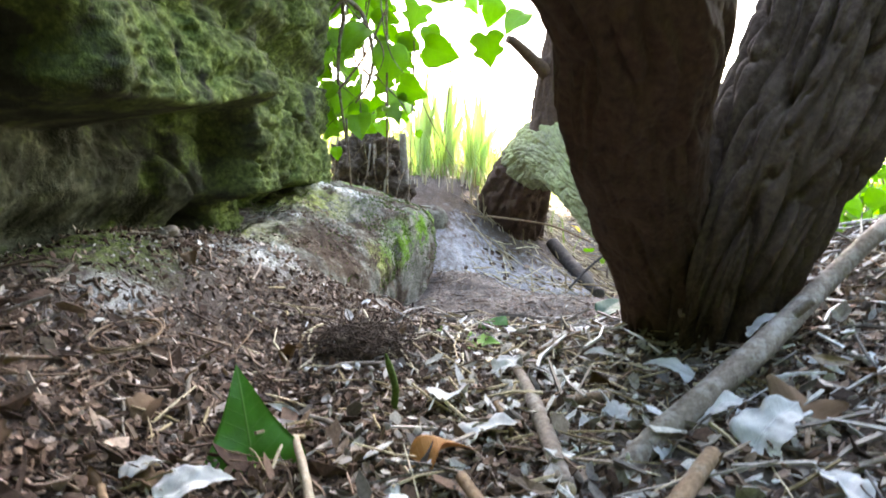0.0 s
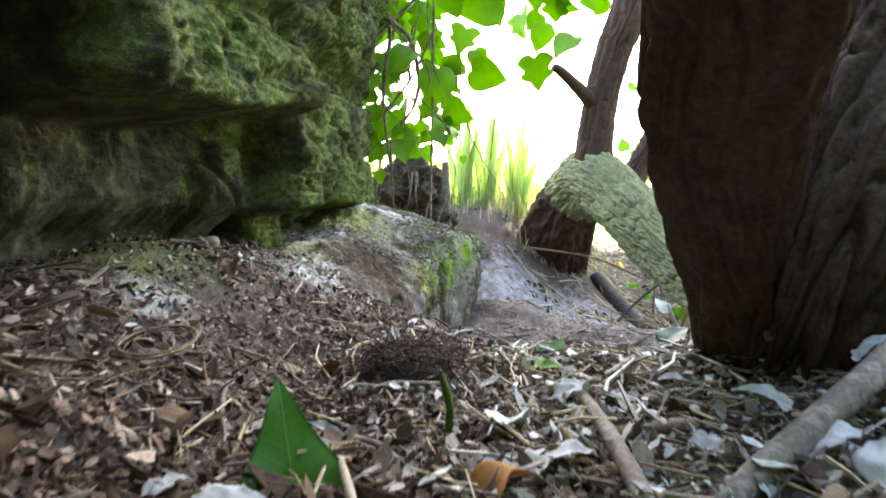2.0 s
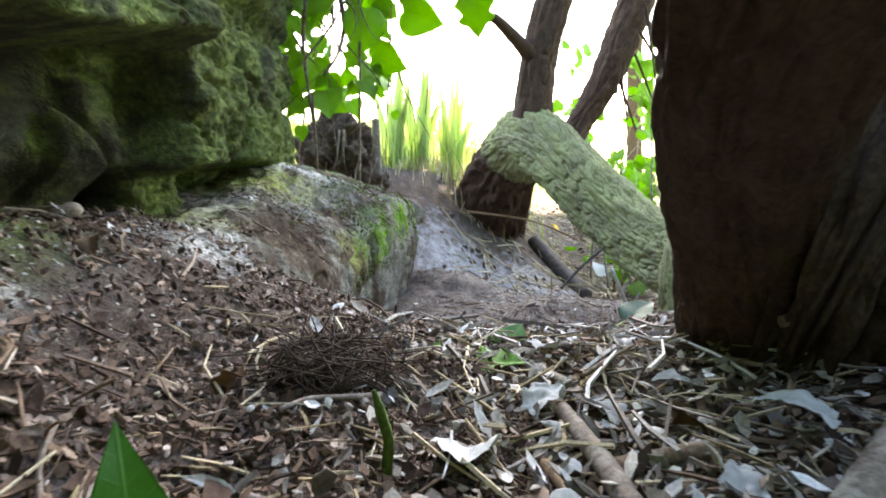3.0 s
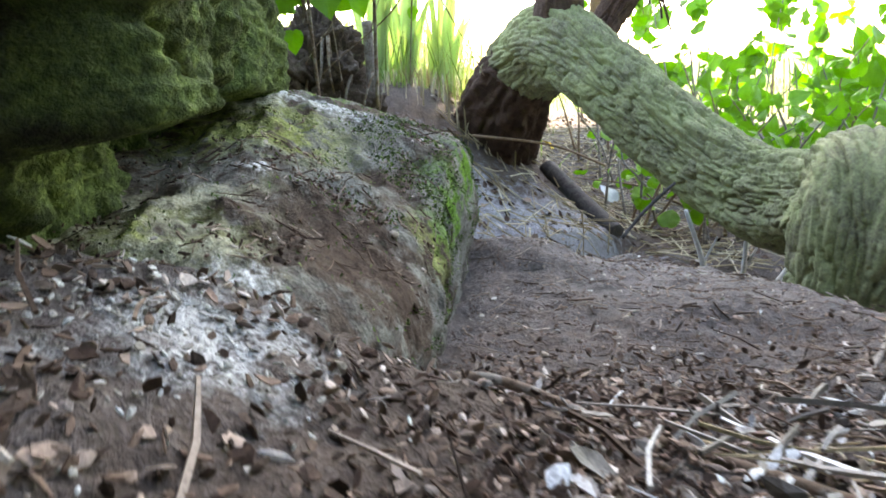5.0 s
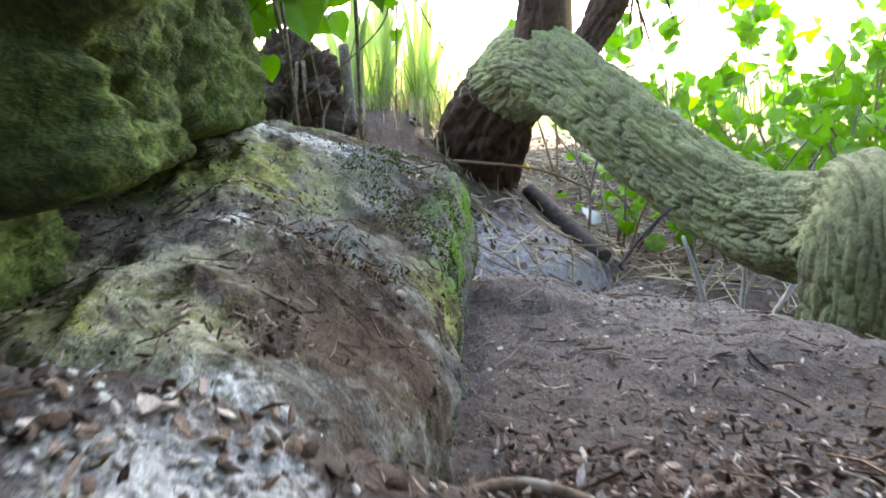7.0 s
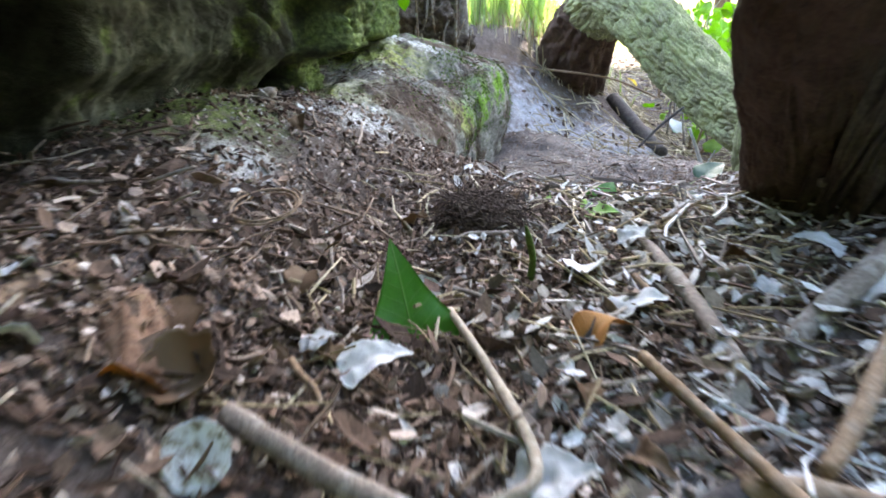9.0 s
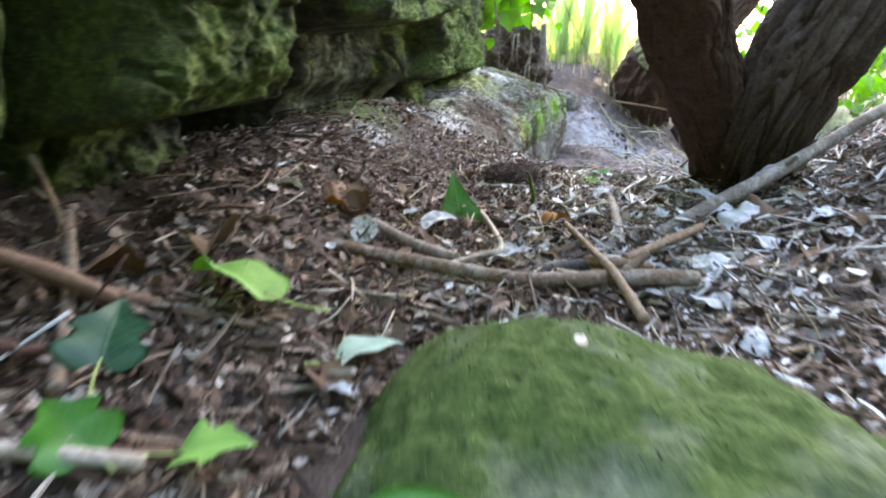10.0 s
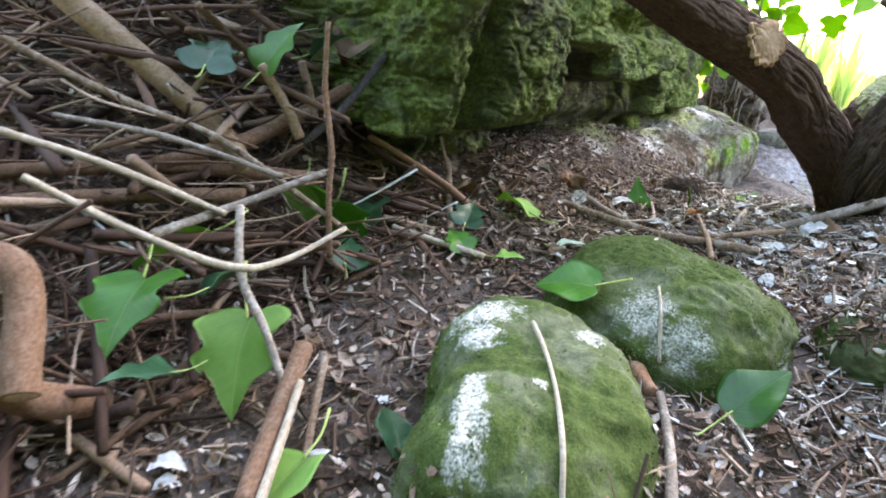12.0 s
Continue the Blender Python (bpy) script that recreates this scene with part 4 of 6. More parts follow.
def litter_share(x, y):
    """Thick under the tree and rock, thin on the trodden earth, gone inside the rock."""
    patch = fbm(np.stack([x * 5, y * 5, 0 * x], -1), 2)
    s = step(1.25, 0.95, y) * (0.45 + 0.9 * patch)
    inside = (x < -0.33) & (y > 0.1) & (x < -0.40 + 0.1 * step(0.4, 1.0, y))
    s = np.where(inside, 0.35, s)
    on_a = ((x - 0.08) / 0.215) ** 2 + ((y + 0.06) / 0.185) ** 2 < 1
    on_b = (((x - 0.02) * 0.927 + (y + 0.44) * 0.375) / 0.140) ** 2 + (((y + 0.44) * 0.927 - (x - 0.02) * 0.375) / 0.215) ** 2 < 1
    s = s * (1 - 0.93 * np.maximum(np.exp(-(((x + 0.346) / 0.10) ** 2 + ((y - 0.715) / 0.12) ** 2)), np.exp(-(((x + 0.227) / 0.075) ** 2 + ((y - 0.920) / 0.07) ** 2))))
    s = s * (1 - 0.985 * step(0.93, 1.03, y) * (x < -0.07))
    return np.where(on_a | on_b, 0.002, s)


def left_share(x, y):
    return litter_share(x, y) * step(0.25, -0.15, x)


def right_share(x, y):
    return litter_share(x, y) * step(-0.2, 0.2, x)


heap("leaf_litter", "brown crumbled dead leaves covering the soil", "leaf litter", LITTER_BROWN, *spread(7500, -0.6, 0.75, -0.1, 0.75, 1, lambda x, y: litter_share(x, y) * step(0.75, 0.45, y)), 0.012, "flake", (0.003, 0.013), (0.002, 0.006), 0.6, 11, 0.6)
heap("leaf_litter", "fine brown crumbs and bark bits by the tree foot", "leaf litter", LITTER_BROWN, *spread(9000, -0.1, 0.75, 0.45, 1.3, 44, lambda x, y: litter_share(x, y - 0.08)), 0.008, "flake", (0.0018, 0.008), (0.0012, 0.004), 0.6, 44, 0.6)
heap("leaf_litter", "brown leaf scraps and wood chips round the stones", "leaf litter", LITTER_BROWN, *spread(11000, -0.75, 0.75, -1.2, 0.25, 31, litter_share), 0.014, "flake", (0.003, 0.016), (0.002, 0.006), 0.55, 31, 0.6)
heap("leaf_litter", "larger curled brown leaf scraps", "leaf litter", LITTER_BROWN, *spread(1100, -0.6, 0.75, -1.1, 0.6, 32, litter_share), 0.016, "flake", (0.008, 0.022), (0.004, 0.009), 0.6, 32, 0.9)
heap("leaf_litter", "fine reddish-brown crumbs of rotted leaves below the rock", "leaf litter", LITTER_BROWN, *spread(15000, -0.5, 0.15, 0.3, 1.2, 2, left_share), 0.006, "flake", (0.0015, 0.007), (0.0012, 0.004), 0.7, 12, 0.5)
heap("leaf_litter", "grey weathered leaf scraps beside the tree", "leaf litter", LITTER_GREY, *spread(4600, -0.1, 0.8, -0.6, 1.05, 3, right_share), 0.014, "flake", (0.003, 0.015), (0.002, 0.006), 0.55, 13, 0.6)
heap("fallen_twigs", "small brown twigs strewn over the leaf litter", "twigs", LITTER_TWIG, *spread(4600, -0.6, 0.75, -0.1, 1.15, 4, lambda x, y: litter_share(x, y) * (1 - 0.8 * step(0.60, 0.78, y) * step(0.22, 0.02, x))), 0.012, "rod", (0.004, 0.032), (0.0005, 0.002), 0.2, 14, 0.15)
heap("fallen_twigs", "brown twigs and stalks round the stones", "twigs", LITTER_TWIG, *spread(4200, -0.75, 0.75, -1.2, 0.25, 34, litter_share), 0.018, "rod", (0.008, 0.055), (0.0006, 0.003), 0.22, 34, 0.15)
heap("fallen_twigs", "thin grey twigs strewn beside the tree", "twigs", LITTER_GREY, *spread(1500, -0.05, 0.9, -0.3, 1.05, 5, right_share), 0.018, "rod", (0.012, 0.06), (0.0007, 0.0028), 0.18, 15, 0.1)
heap("pale_flakes", "pale chips of wood and shell in the litter", "chips", LITTER_PALE, *spread(520, -0.6, 0.7, -1.1, 1.2, 6, litter_share), 0.014, "flake", (0.002, 0.007), (0.001, 0.003), 0.6, 16, 0.2)
heap("earth_crumbs", "crumbs and chips on the trodden earth", "crumbs", LITTER_BROWN, *spread(10000, -0.12, 0.9, 1.0, 2.5, 7), 0.003, "flake", (0.0006, 0.0036), (0.0005, 0.0022), 0.5, 17, 0.3)
heap("earth_crumbs", "pale specks on the trodden earth", "crumbs", LITTER_PALE, *spread(260, -0.1, 0.8, 1.0, 2.2, 8), 0.002, "flake", (0.002, 0.006), (0.001, 0.003), 0.3, 18, 0.2)
heap("earth_twigs", "thin rootlets and twigs on the trodden earth", "twigs", LITTER_TWIG, *spread(1700, -0.12, 0.8, 0.95, 2.2, 9), 0.004, "rod", (0.004, 0.025), (0.0004, 0.0012), 0.12, 19, 0.25)
heap("slab_debris", "brown crumbs and curled bits lying on the flat stone", "crumbs", LITTER_BROWN, *spread(4200, -0.40, -0.08, 0.98, 1.45, 10, lambda x, y: step(0.42, 0.56, fbm(np.stack([x * 14, y * 14, 0 * x], -1), 2)) * (0.05 + np.exp(-(((x + 0.185) / 0.06) ** 2 + ((y - 1.15) / 0.09) ** 2)) + 0.5 * np.exp(-(((x + 0.36) / 0.05) ** 2 + ((y - 1.13) / 0.12) ** 2)))), 0.005, "flake", (0.0008, 0.0034), (0.0006, 0.0018), 0.7, 20, 0.6)
heap("slab_debris", "fine rootlets and stalks on the flat stone", "twigs", LITTER_TWIG, *spread(260, -0.36, -0.10, 1.0, 1.45, 25, lambda x, y: 0.1 + np.exp(-(((x + 0.19) / 0.07) ** 2 + ((y - 1.16) / 0.11) ** 2))), 0.005, "rod", (0.004, 0.017), (0.0004, 0.0011), 0.25, 26, 0.3)
heap("straw", "dry straw and stalks in the hollow under the root", "straw", STRAW, *spread(1500, 0.15, 1.4, 2.3, 4.8, 21), 0.02, "rod", (0.03, 0.12), (0.0015, 0.003), 0.12, 22, 0.08)
heap("hollow_litter", "dead leaves on the floor of the hollow", "leaf litter", LITTER_BROWN, *spread(4200, 0.1, 2.0, 2.3, 6.2, 23), 0.01, "flake", (0.006, 0.022), (0.004, 0.012), 0.4, 24, 0.5)
heap("earth_clods", "dark clods of trodden earth", "earth", BURROW, *spread(900, -0.1, 0.9, 1.0, 2.4, 41), 0.001, "flake", (0.001, 0.004), (0.001, 0.003), 0.3, 41, 0.5)

for cx, cy, sx, sy, count, seed in ((-0.25, 0.95, 0.035, 0.035, 260, 51), (-0.32, 0.73, 0.04, 0.05, 130, 52), (-0.30, 0.86, 0.07, 0.08, 160, 53)):
    r = np.random.default_rng(seed)
    heap("pale_crumbs", "whitish crumbs of lime and lichen on the soil", "crumbs", LITTER_PALE, cx + sx * r.normal(size=count), cy + sy * r.normal(size=count), 0.003, "flake", (0.0008, 0.0032), (0.0006, 0.0022), 0.4, seed, 0.2)


def under_pile(x, y):
    return np.where((x < -0.38) & (y < 0.02 + 0.3 * (x + 0.5)) | (x < -0.75), 0.9, 0.0)


heap("leaf_litter", "dark brown leaf scraps under the brush pile", "leaf litter", LITTER_BROWN, *spread(6500, -1.3, -0.35, -1.0, 0.1, 42, under_pile), 0.02, "flake", (0.004, 0.018), (0.002, 0.008), 0.6, 42, 0.6)
heap("fallen_twigs", "brown twigs under the brush pile", "twigs", LITTER_TWIG, *spread(1800, -1.3, -0.35, -1.0, 0.1, 43, under_pile), 0.03, "rod", (0.01, 0.06), (0.0007, 0.003), 0.3, 43, 0.15)

heap("leaf_litter", "grey and bleached leaf scraps before the tree", "leaf litter", LITTER_GREY, *spread(900, -0.12, 0.30, 0.15, 0.75, 61, litter_share), 0.014, "flake", (0.003, 0.014), (0.002, 0.006), 0.6, 61, 0.7)
heap("fallen_twigs", "pale straws and stalks before the tree", "twigs", STRAW, *spread(420, -0.2, 0.30, 0.1, 0.85, 62, litter_share), 0.016, "rod", (0.01, 0.045), (0.0006, 0.0018), 0.2, 62, 0.12)

heap("fallen_twigs", "pale broken twigs at the edge of the trodden earth", "twigs", STRAW, *spread(150, 0.02, 0.34, 0.55, 0.98, 63), 0.012, "rod", (0.008, 0.04), (0.0007, 0.0022), 0.2, 63, 0.12)
heap("pale_flakes", "bleached leaf chips at the edge of the trodden earth", "chips", LITTER_PALE, *spread(260, 0.0, 0.35, 0.5, 0.95, 64), 0.012, "flake", (0.002, 0.009), (0.0015, 0.004), 0.6, 64, 0.5)

heap("pale_flakes", "bleached curled leaf scraps before the tree", "chips", LITTER_PALE, *spread(230, -0.05, 0.42, 0.22, 0.80, 65, right_share), 0.016, "flake", (0.006, 0.017), (0.003, 0.009), 0.5, 65, 0.8)
heap("leaf_litter", "bleached and grey leaf scraps round the stones", "leaf litter", LITTER_GREY, *spread(420, -0.5, 0.7, -0.95, 0.3, 66, litter_share), 0.014, "flake", (0.003, 0.014), (0.002, 0.006), 0.6, 66, 0.7)

# ---- sticks on the ground ----
stick("curved_branch", [(-0.262, 0.272, 0.090, 0.0062), (-0.229, 0.262, 0.092, 0.0068), (-0.172, 0.257, 0.085, 0.0078), (-0.11, 0.250, 0.079, 0.0078), (-0.048, 0.241, 0.074, 0.0082), (-0.01, 0.237, 0.073, 0.008), (0.042, 0.252, 0.072, 0.0085),
                         (0.092, 0.270, 0.071, 0.009), (0.17, 0.290, 0.068, 0.0095)], TWIG_BROWN, "long curved brown branch lying on leaf litter", "branch", 90, 16, 0.0016, 200, 0.004, [[(0.09, 0.27, 0.075, 0.006), (0.11, 0.285, 0.088, 0.005), (0.118, 0.29, 0.093, 0.004)]], "end")
stick("leaning_branch", [(0.128, 0.472, 0.048, 0.0085), (0.20, 0.52, 0.081, 0.0095), (0.296, 0.584, 0.12, 0.0102), (0.41, 0.672, 0.168, 0.010), (0.484, 0.714, 0.208, 0.010), (0.66, 0.83, 0.28, 0.010), (0.85, 0.95, 0.30, 0.011)], TWIG_GREY,
      "straight grey-brown branch propped over the litter", "branch", 90, 18, 0.0022, 160, 0.005, [[(0.33, 0.61, 0.135, 0.005), (0.34, 0.60, 0.15, 0.004), (0.345, 0.595, 0.156, 0.003)]], "start")
stick("grey_stick", [(-0.206, 0.338, 0.100, 0.0062), (-0.146, 0.309, 0.083, 0.0068), (-0.09, 0.280, 0.078, 0.0064)], TWIG_GREY, "short grey stick lying on leaf litter", n=40)
stick("forked_twig", [(-0.096, 0.506, 0.078, 0.0026), (-0.066, 0.41, 0.080, 0.0032), (-0.046, 0.322, 0.080, 0.0036), (-0.070, 0.297, 0.077, 0.0032), (-0.095, 0.270, 0.076, 0.003)], TWIG_PALE, "pale bent twig beside the green ivy leaf", n=60)
stick("tan_stick", [(0.028, 0.418, 0.088, 0.0036), (0.059, 0.321, 0.085, 0.0042), (0.08, 0.256, 0.082, 0.0046), (0.106, 0.168, 0.066, 0.0048)], TWIG_TAN, "straight tan stick across the curved branch", n=50)
stick("dark_stick", [(-0.032, 0.264, 0.062, 0.008), (0.014, 0.294, 0.066, 0.0085), (0.056, 0.319, 0.068, 0.008)], TWIG_DARK, "dark wet stick beneath the curved branch")
stick("reddish_stick", [(0.096, 0.325, 0.075, 0.0055), (0.14, 0.376, 0.079, 0.0058), (0.20, 0.455, 0.082, 0.0055)], TWIG_TAN, "short reddish-brown stick on the litter")
stick("bark_chunk", [(0.052, 0.318, 0.072, 0.006), (0.09, 0.309, 0.073, 0.008), (0.126, 0.303, 0.071, 0.007)], TWIG_TAN, "broken chunk of tan rotting wood", "wood", 40, 16, 0.005, 120, 0.006, (), "end")
stick("broken_stub", [(0.268, 0.708, 0.120, 0.0042), (0.32, 0.715, 0.126, 0.005), (0.395, 0.728, 0.132, 0.006)], TWIG_GREY, "thin broken stick resting against the trunk")
stick("log_stub", [(-0.346, 0.368, 0.146, 0.0075), (-0.335, 0.40, 0.148, 0.008), (-0.328, 0.42, 0.150, 0.0075)], TWIG_TAN, "short sawn stub of pale wood", "wood", 30, 18, 0.003, 120, 0.003, (), "start")
stick("grey_stick", [(0.093, 0.745, 0.062, 0.005), (0.096, 0.65, 0.067, 0.006), (0.098, 0.555, 0.069, 0.0068), (0.098, 0.44, 0.066, 0.0072)], TWIG_GREY, "knobbly grey stick with a split bark end", n=60, cut="end")
stick("pale_twig", [(0.050, 0.905, 0.056, 0.0035), (0.082, 0.81, 0.066, 0.0042), (0.11, 0.716, 0.071, 0.0045)], TWIG_PALE, "pale twig lying beside small green leaves", n=40)
stick("brown_twig", [(0.104, 0.72, 0.07, 0.004), (0.148, 0.765, 0.073, 0.0045)], TWIG_TAN, "short tan twig on the litter", n=20)
stick("mossy_twig", [(0.092, 0.587, 0.066, 0.005), (0.13, 0.597, 0.068, 0.0055), (0.17, 0.603, 0.069, 0.005)], TWIG_BROWN, "short mossy twig on the litter", n=24)
stick("pale_twig", [(0.065, 0.60, 0.066, 0.003), (0.07, 0.555, 0.067, 0.003), (0.074, 0.515, 0.066, 0.003)], TWIG_TAN, "short tan twig standing against bleached leaves", n=20)
stick("brown_twig", [(0.055, 0.97, 0.035, 0.004), (0.09, 0.93, 0.05, 0.004), (0.13, 0.86, 0.06, 0.0035)], TWIG_DARK, "dark twig between earth and litter", n=30)
stick("brown_twig", [(-0.03, 1.0, 0.045, 0.003), (0.03, 0.985, 0.043, 0.0035), (0.09, 0.99, 0.035, 0.003)], TWIG_TAN, "thin tan twig at the edge of the earth", n=30)
for line, q, label in (([(0.085, -0.155), (0.095, -0.178), (0.105, -0.200), (0.118, -0.224)], 0.0026, "pale straw lying on the mossy stone"),
                       ([(-0.007, -0.386), (0.022, -0.427), (0.055, -0.475), (0.090, -0.535), (0.120, -0.590), (0.138, -0.625)], 0.0026, "long pale straw across the mossy stone")):
    z, _ = rest(np.array([x for x, y in line]), np.array([y for x, y in line]))
    stick("stone_straw", [(x, y, float(h) + q + 0.002, q) for (x, y), h in zip(line, z)], TWIG_PALE, label, "straw", 24, 8, 0.0003)
stick("bark_strip", [(0.035, -0.165, 0.01, 0.011), (0.08, -0.215, 0.0, 0.013), (0.125, -0.265, -0.01, 0.010)], TWIG_RED, "reddish strip of bark wedged between stones", "bark", 30, 12, 0.005, 90, 0.004)
stick("grey_stick", [(0.135, -0.275, 0.0, 0.005), (0.165, -0.34, -0.02, 0.006), (0.188, -0.41, -0.035, 0.0065), (0.21, -0.50, -0.05, 0.007)], TWIG_GREY, "grey lichened stick beside the mossy stone", n=40)
stick("pale_stick", [(-0.398, -0.135, 0.078, 0.0048), (-0.31, -0.118, 0.066, 0.0052), (-0.225, -0.10, 0.055, 0.005)], TWIG_PALE, "pale barkless stick lying on litter", n=40)
stick("dark_twig", [(-0.43, 0.10, 0.16, 0.006), (-0.40, 0.06, 0.12, 0.0065), (-0.36, 0.0, 0.09, 0.006), (-0.32, -0.06, 0.075, 0.006)], TWIG_BROWN, "crooked brown twig below the rock", n=40)
stick("rock_twig", [(-0.455, 0.10, 0.215, 0.002), (-0.43, 0.09, 0.165, 0.0022), (-0.41, 0.08, 0.122, 0.0022)], TWIG_TAN, "thin tan twig leaning on the rock foot", n=14)
stick("earth_twig", [(0.18, 1.39, -0.012, 0.0022), (0.14, 1.34, -0.012, 0.0025), (0.12, 1.32, -0.012, 0.002)], TWIG_PALE, "short pale twig on trodden earth", n=14)
stick("brown_twig", [(0.36, 1.22, 0.0, 0.003), (0.30, 1.16, 0.006, 0.003), (0.23, 1.10, 0.008, 0.0028)], TWIG_GREY, "thin grey twig at the foot of the bank", n=24)
stick("root_strand", [(-0.16, 1.03, 0.075, 0.003), (-0.09, 1.045, 0.072, 0.0032), (-0.02, 0.99, 0.06, 0.003), (0.05, 0.93, 0.055, 0.0035), (0.12, 0.85, 0.06, 0.004)], TWIG_BROWN, "thin brown root strand over the soil edge", "root", 50)
LOG = [(x, y, on_ground(x, y, 0.022), 0.032) for x, y in ((0.635, 2.62), (0.575, 2.80), (0.512, 2.98))]
stick("hollow_log", LOG, TWIG_DARK, "short charred dark log in the hollow", "log", 60, 20, 0.004, 90, 0.006)
for k, (p, q) in enumerate((((0.543, 2.0, -0.052), (0.62, 1.98, -0.33)), ((0.693, 2.0, -0.10), (0.675, 1.99, -0.34)), ((0.86, 2.0, -0.135), (0.70, 1.98, -0.33)))):
    mid = [(a + b) / 2 + 0.012 for a, b in zip(p, q)]
    stick("white_twig", [(*p, 0.004), (*mid, 0.006), (*q, 0.0065)], WHITE_WOOD, "bleached twig standing in the hollow", "twig", 20, 8, group="bleached twigs", side_twigs=[[(*mid, 0.003), (mid[0] + 0.03, mid[1], mid[2] + 0.06, 0.002)]])
stick("dark_twig", [(0.40, 2.0, -0.105, 0.004), (0.46, 2.02, -0.05, 0.004), (0.53, 2.03, 0.005, 0.003)], TWIG_DARK, "thin dark twig leaning in the hollow", n=20)
stick("long_straw", [(0.20, 2.75, 0.06, 0.004), (0.45, 2.72, 0.02, 0.004), (0.62, 2.68, -0.05, 0.004)], TWIG_TAN, "long dry stalk across the hollow", "straw", 20, 8)

stick("rotten_wood", [(-0.258, 0.345, 0.104, 0.011), (-0.270, 0.372, 0.112, 0.016), (-0.284, 0.40, 0.118, 0.017), (-0.305, 0.435, 0.120, 0.010)], ROOT_BARK, "crumbling dark brown chunk of rotten wood", "wood", 80, 60, 0.014, 110, 0.020, (), "start")

# ---- brush pile beside the rock ----
PILE = "brush pile sticks"
stick("pale_vine", [(-0.482, -0.716, 0.232, 0.0042), (-0.412, -0.64, 0.172, 0.0044), (-0.331, -0.57, 0.13, 0.0045), (-0.308, -0.5, 0.126, 0.0042), (-0.296, -0.394, 0.15, 0.0036)], TWIG_PALE, "smooth pale bent vine stem arching out of the pile", "vine", 60, 12, 0.0004)
stick("pale_vine", [(-0.587, -0.685, 0.265, 0.005), (-0.525, -0.586, 0.22, 0.005), (-0.455, -0.465, 0.15, 0.0042)], TWIG_PALE, "straight pale stem sloping through the pile", "vine", 40, 12, 0.0006)
stick("orange_branch", [(-0.87, -0.48, 0.47, 0.022), (-0.816, -0.453, 0.42, 0.022), (-0.719, -0.396, 0.334, 0.021), (-0.606, -0.346, 0.237, 0.018), (-0.56, -0.33, 0.18, 0.015)], TWIG_TAN, "thick orange-brown branch sloping into the pile", "branch", 60, 20, 0.003, 120, 0.006, [[(-0.66, -0.37, 0.28, 0.006), (-0.64, -0.33, 0.33, 0.005), (-0.60, -0.30, 0.36, 0.004)]], "end", PILE)
stick("red_stem", [(-0.398, -0.325, 0.42, 0.0030), (-0.396, -0.330, 0.33, 0.0036), (-0.377, -0.334, 0.24, 0.0040), (-0.372, -0.343, 0.17, 0.0045), (-0.361, -0.349, 0.08, 0.0048)], ROOT_BARK, "upright reddish-brown stem beside the rock", "stem", 40, 12)
stick("pile_stick", [(-0.484, -0.562, 0.133, 0.006), (-0.462, -0.438, 0.157, 0.0055), (-0.401, -0.319, 0.201, 0.0045)], TWIG_GREY, "grey stick crossing the brush pile", "stick", group=PILE)
stick("spotted_stick", [(-0.387, -0.499, 0.181, 0.005), (-0.339, -0.542, 0.11, 0.005), (-0.275, -0.564, 0.063, 0.0048), (-0.223, -0.582, 0.01, 0.0045)], TWIG_GREY, "grey spotted crooked twig", "stick", 50, group=PILE)
stick("thick_stick", [(-0.245, -0.528, 0.035, 0.011), (-0.196, -0.626, -0.005, 0.0125), (-0.15, -0.71, -0.035, 0.013)], ROOT_BARK, "thick mottled brown stick lying on leaves", "stick", 50, 18, 0.002, 150, 0.004, (), "start", PILE)
stick("pale_stick", [(-0.202, -0.579, 0.025, 0.0045), (-0.165, -0.648, -0.005, 0.005), (-0.125, -0.72, -0.03, 0.0055)], TWIG_PALE, "whitish barkless stick beside the thick stick", "stick", group=PILE)
stick("pile_stick", [(-0.231, -0.504, 0.02, 0.0055), (-0.19, -0.57, -0.02, 0.005), (-0.161, -0.614, -0.045, 0.005)], TWIG_BROWN, "knobbly brown stick on the soil", "stick", group=PILE)
stick("bent_root", [(-0.58, -0.81, 0.15, 0.02), (-0.50, -0.775, 0.152, 0.02), (-0.455, -0.75, 0.145, 0.02), (-0.425, -0.755, 0.11, 0.019), (-0.385, -0.785, 0.06, 0.018), (-0.37, -0.795, 0.04, 0.017)], ROOT_BARK, "thick bent brown root with a sawn end", "root", 60, 24, 0.003, 110, 0.008, (), "end")
stick("low_root", [(-0.50, -0.81, 0.045, 0.02), (-0.443, -0.79, 0.035, 0.021), (-0.399, -0.769, 0.015, 0.019), (-0.378, -0.702, -0.012, 0.014)], ROOT_BARK, "low brown root near the ground", "root", 40, 20, 0.003, 110, 0.006)
stick("pile_log", [(-0.80, -0.62, 0.17, 0.011), (-0.647, -0.414, 0.178, 0.012), (-0.492, -0.239, 0.165, 0.011)], ROOT_BARK, "straight brown log in the brush pile", "log", group=PILE)
stick("pile_log", [(-0.72, -0.62, 0.14, 0.012), (-0.636, -0.492, 0.145, 0.012), (-0.53, -0.36, 0.145, 0.012)], ROOT_BARK, "reddish-brown log in the brush pile", "log", group=PILE)
stick("pile_log", [(-0.66, -0.43, 0.18, 0.014), (-0.597, -0.343, 0.21, 0.014), (-0.576, -0.237, 0.244, 0.013), (-0.53, -0.11, 0.31, 0.012)], ROOT_BARK, "brown branch rising through the brush pile", "log", 50, 16, group=PILE)
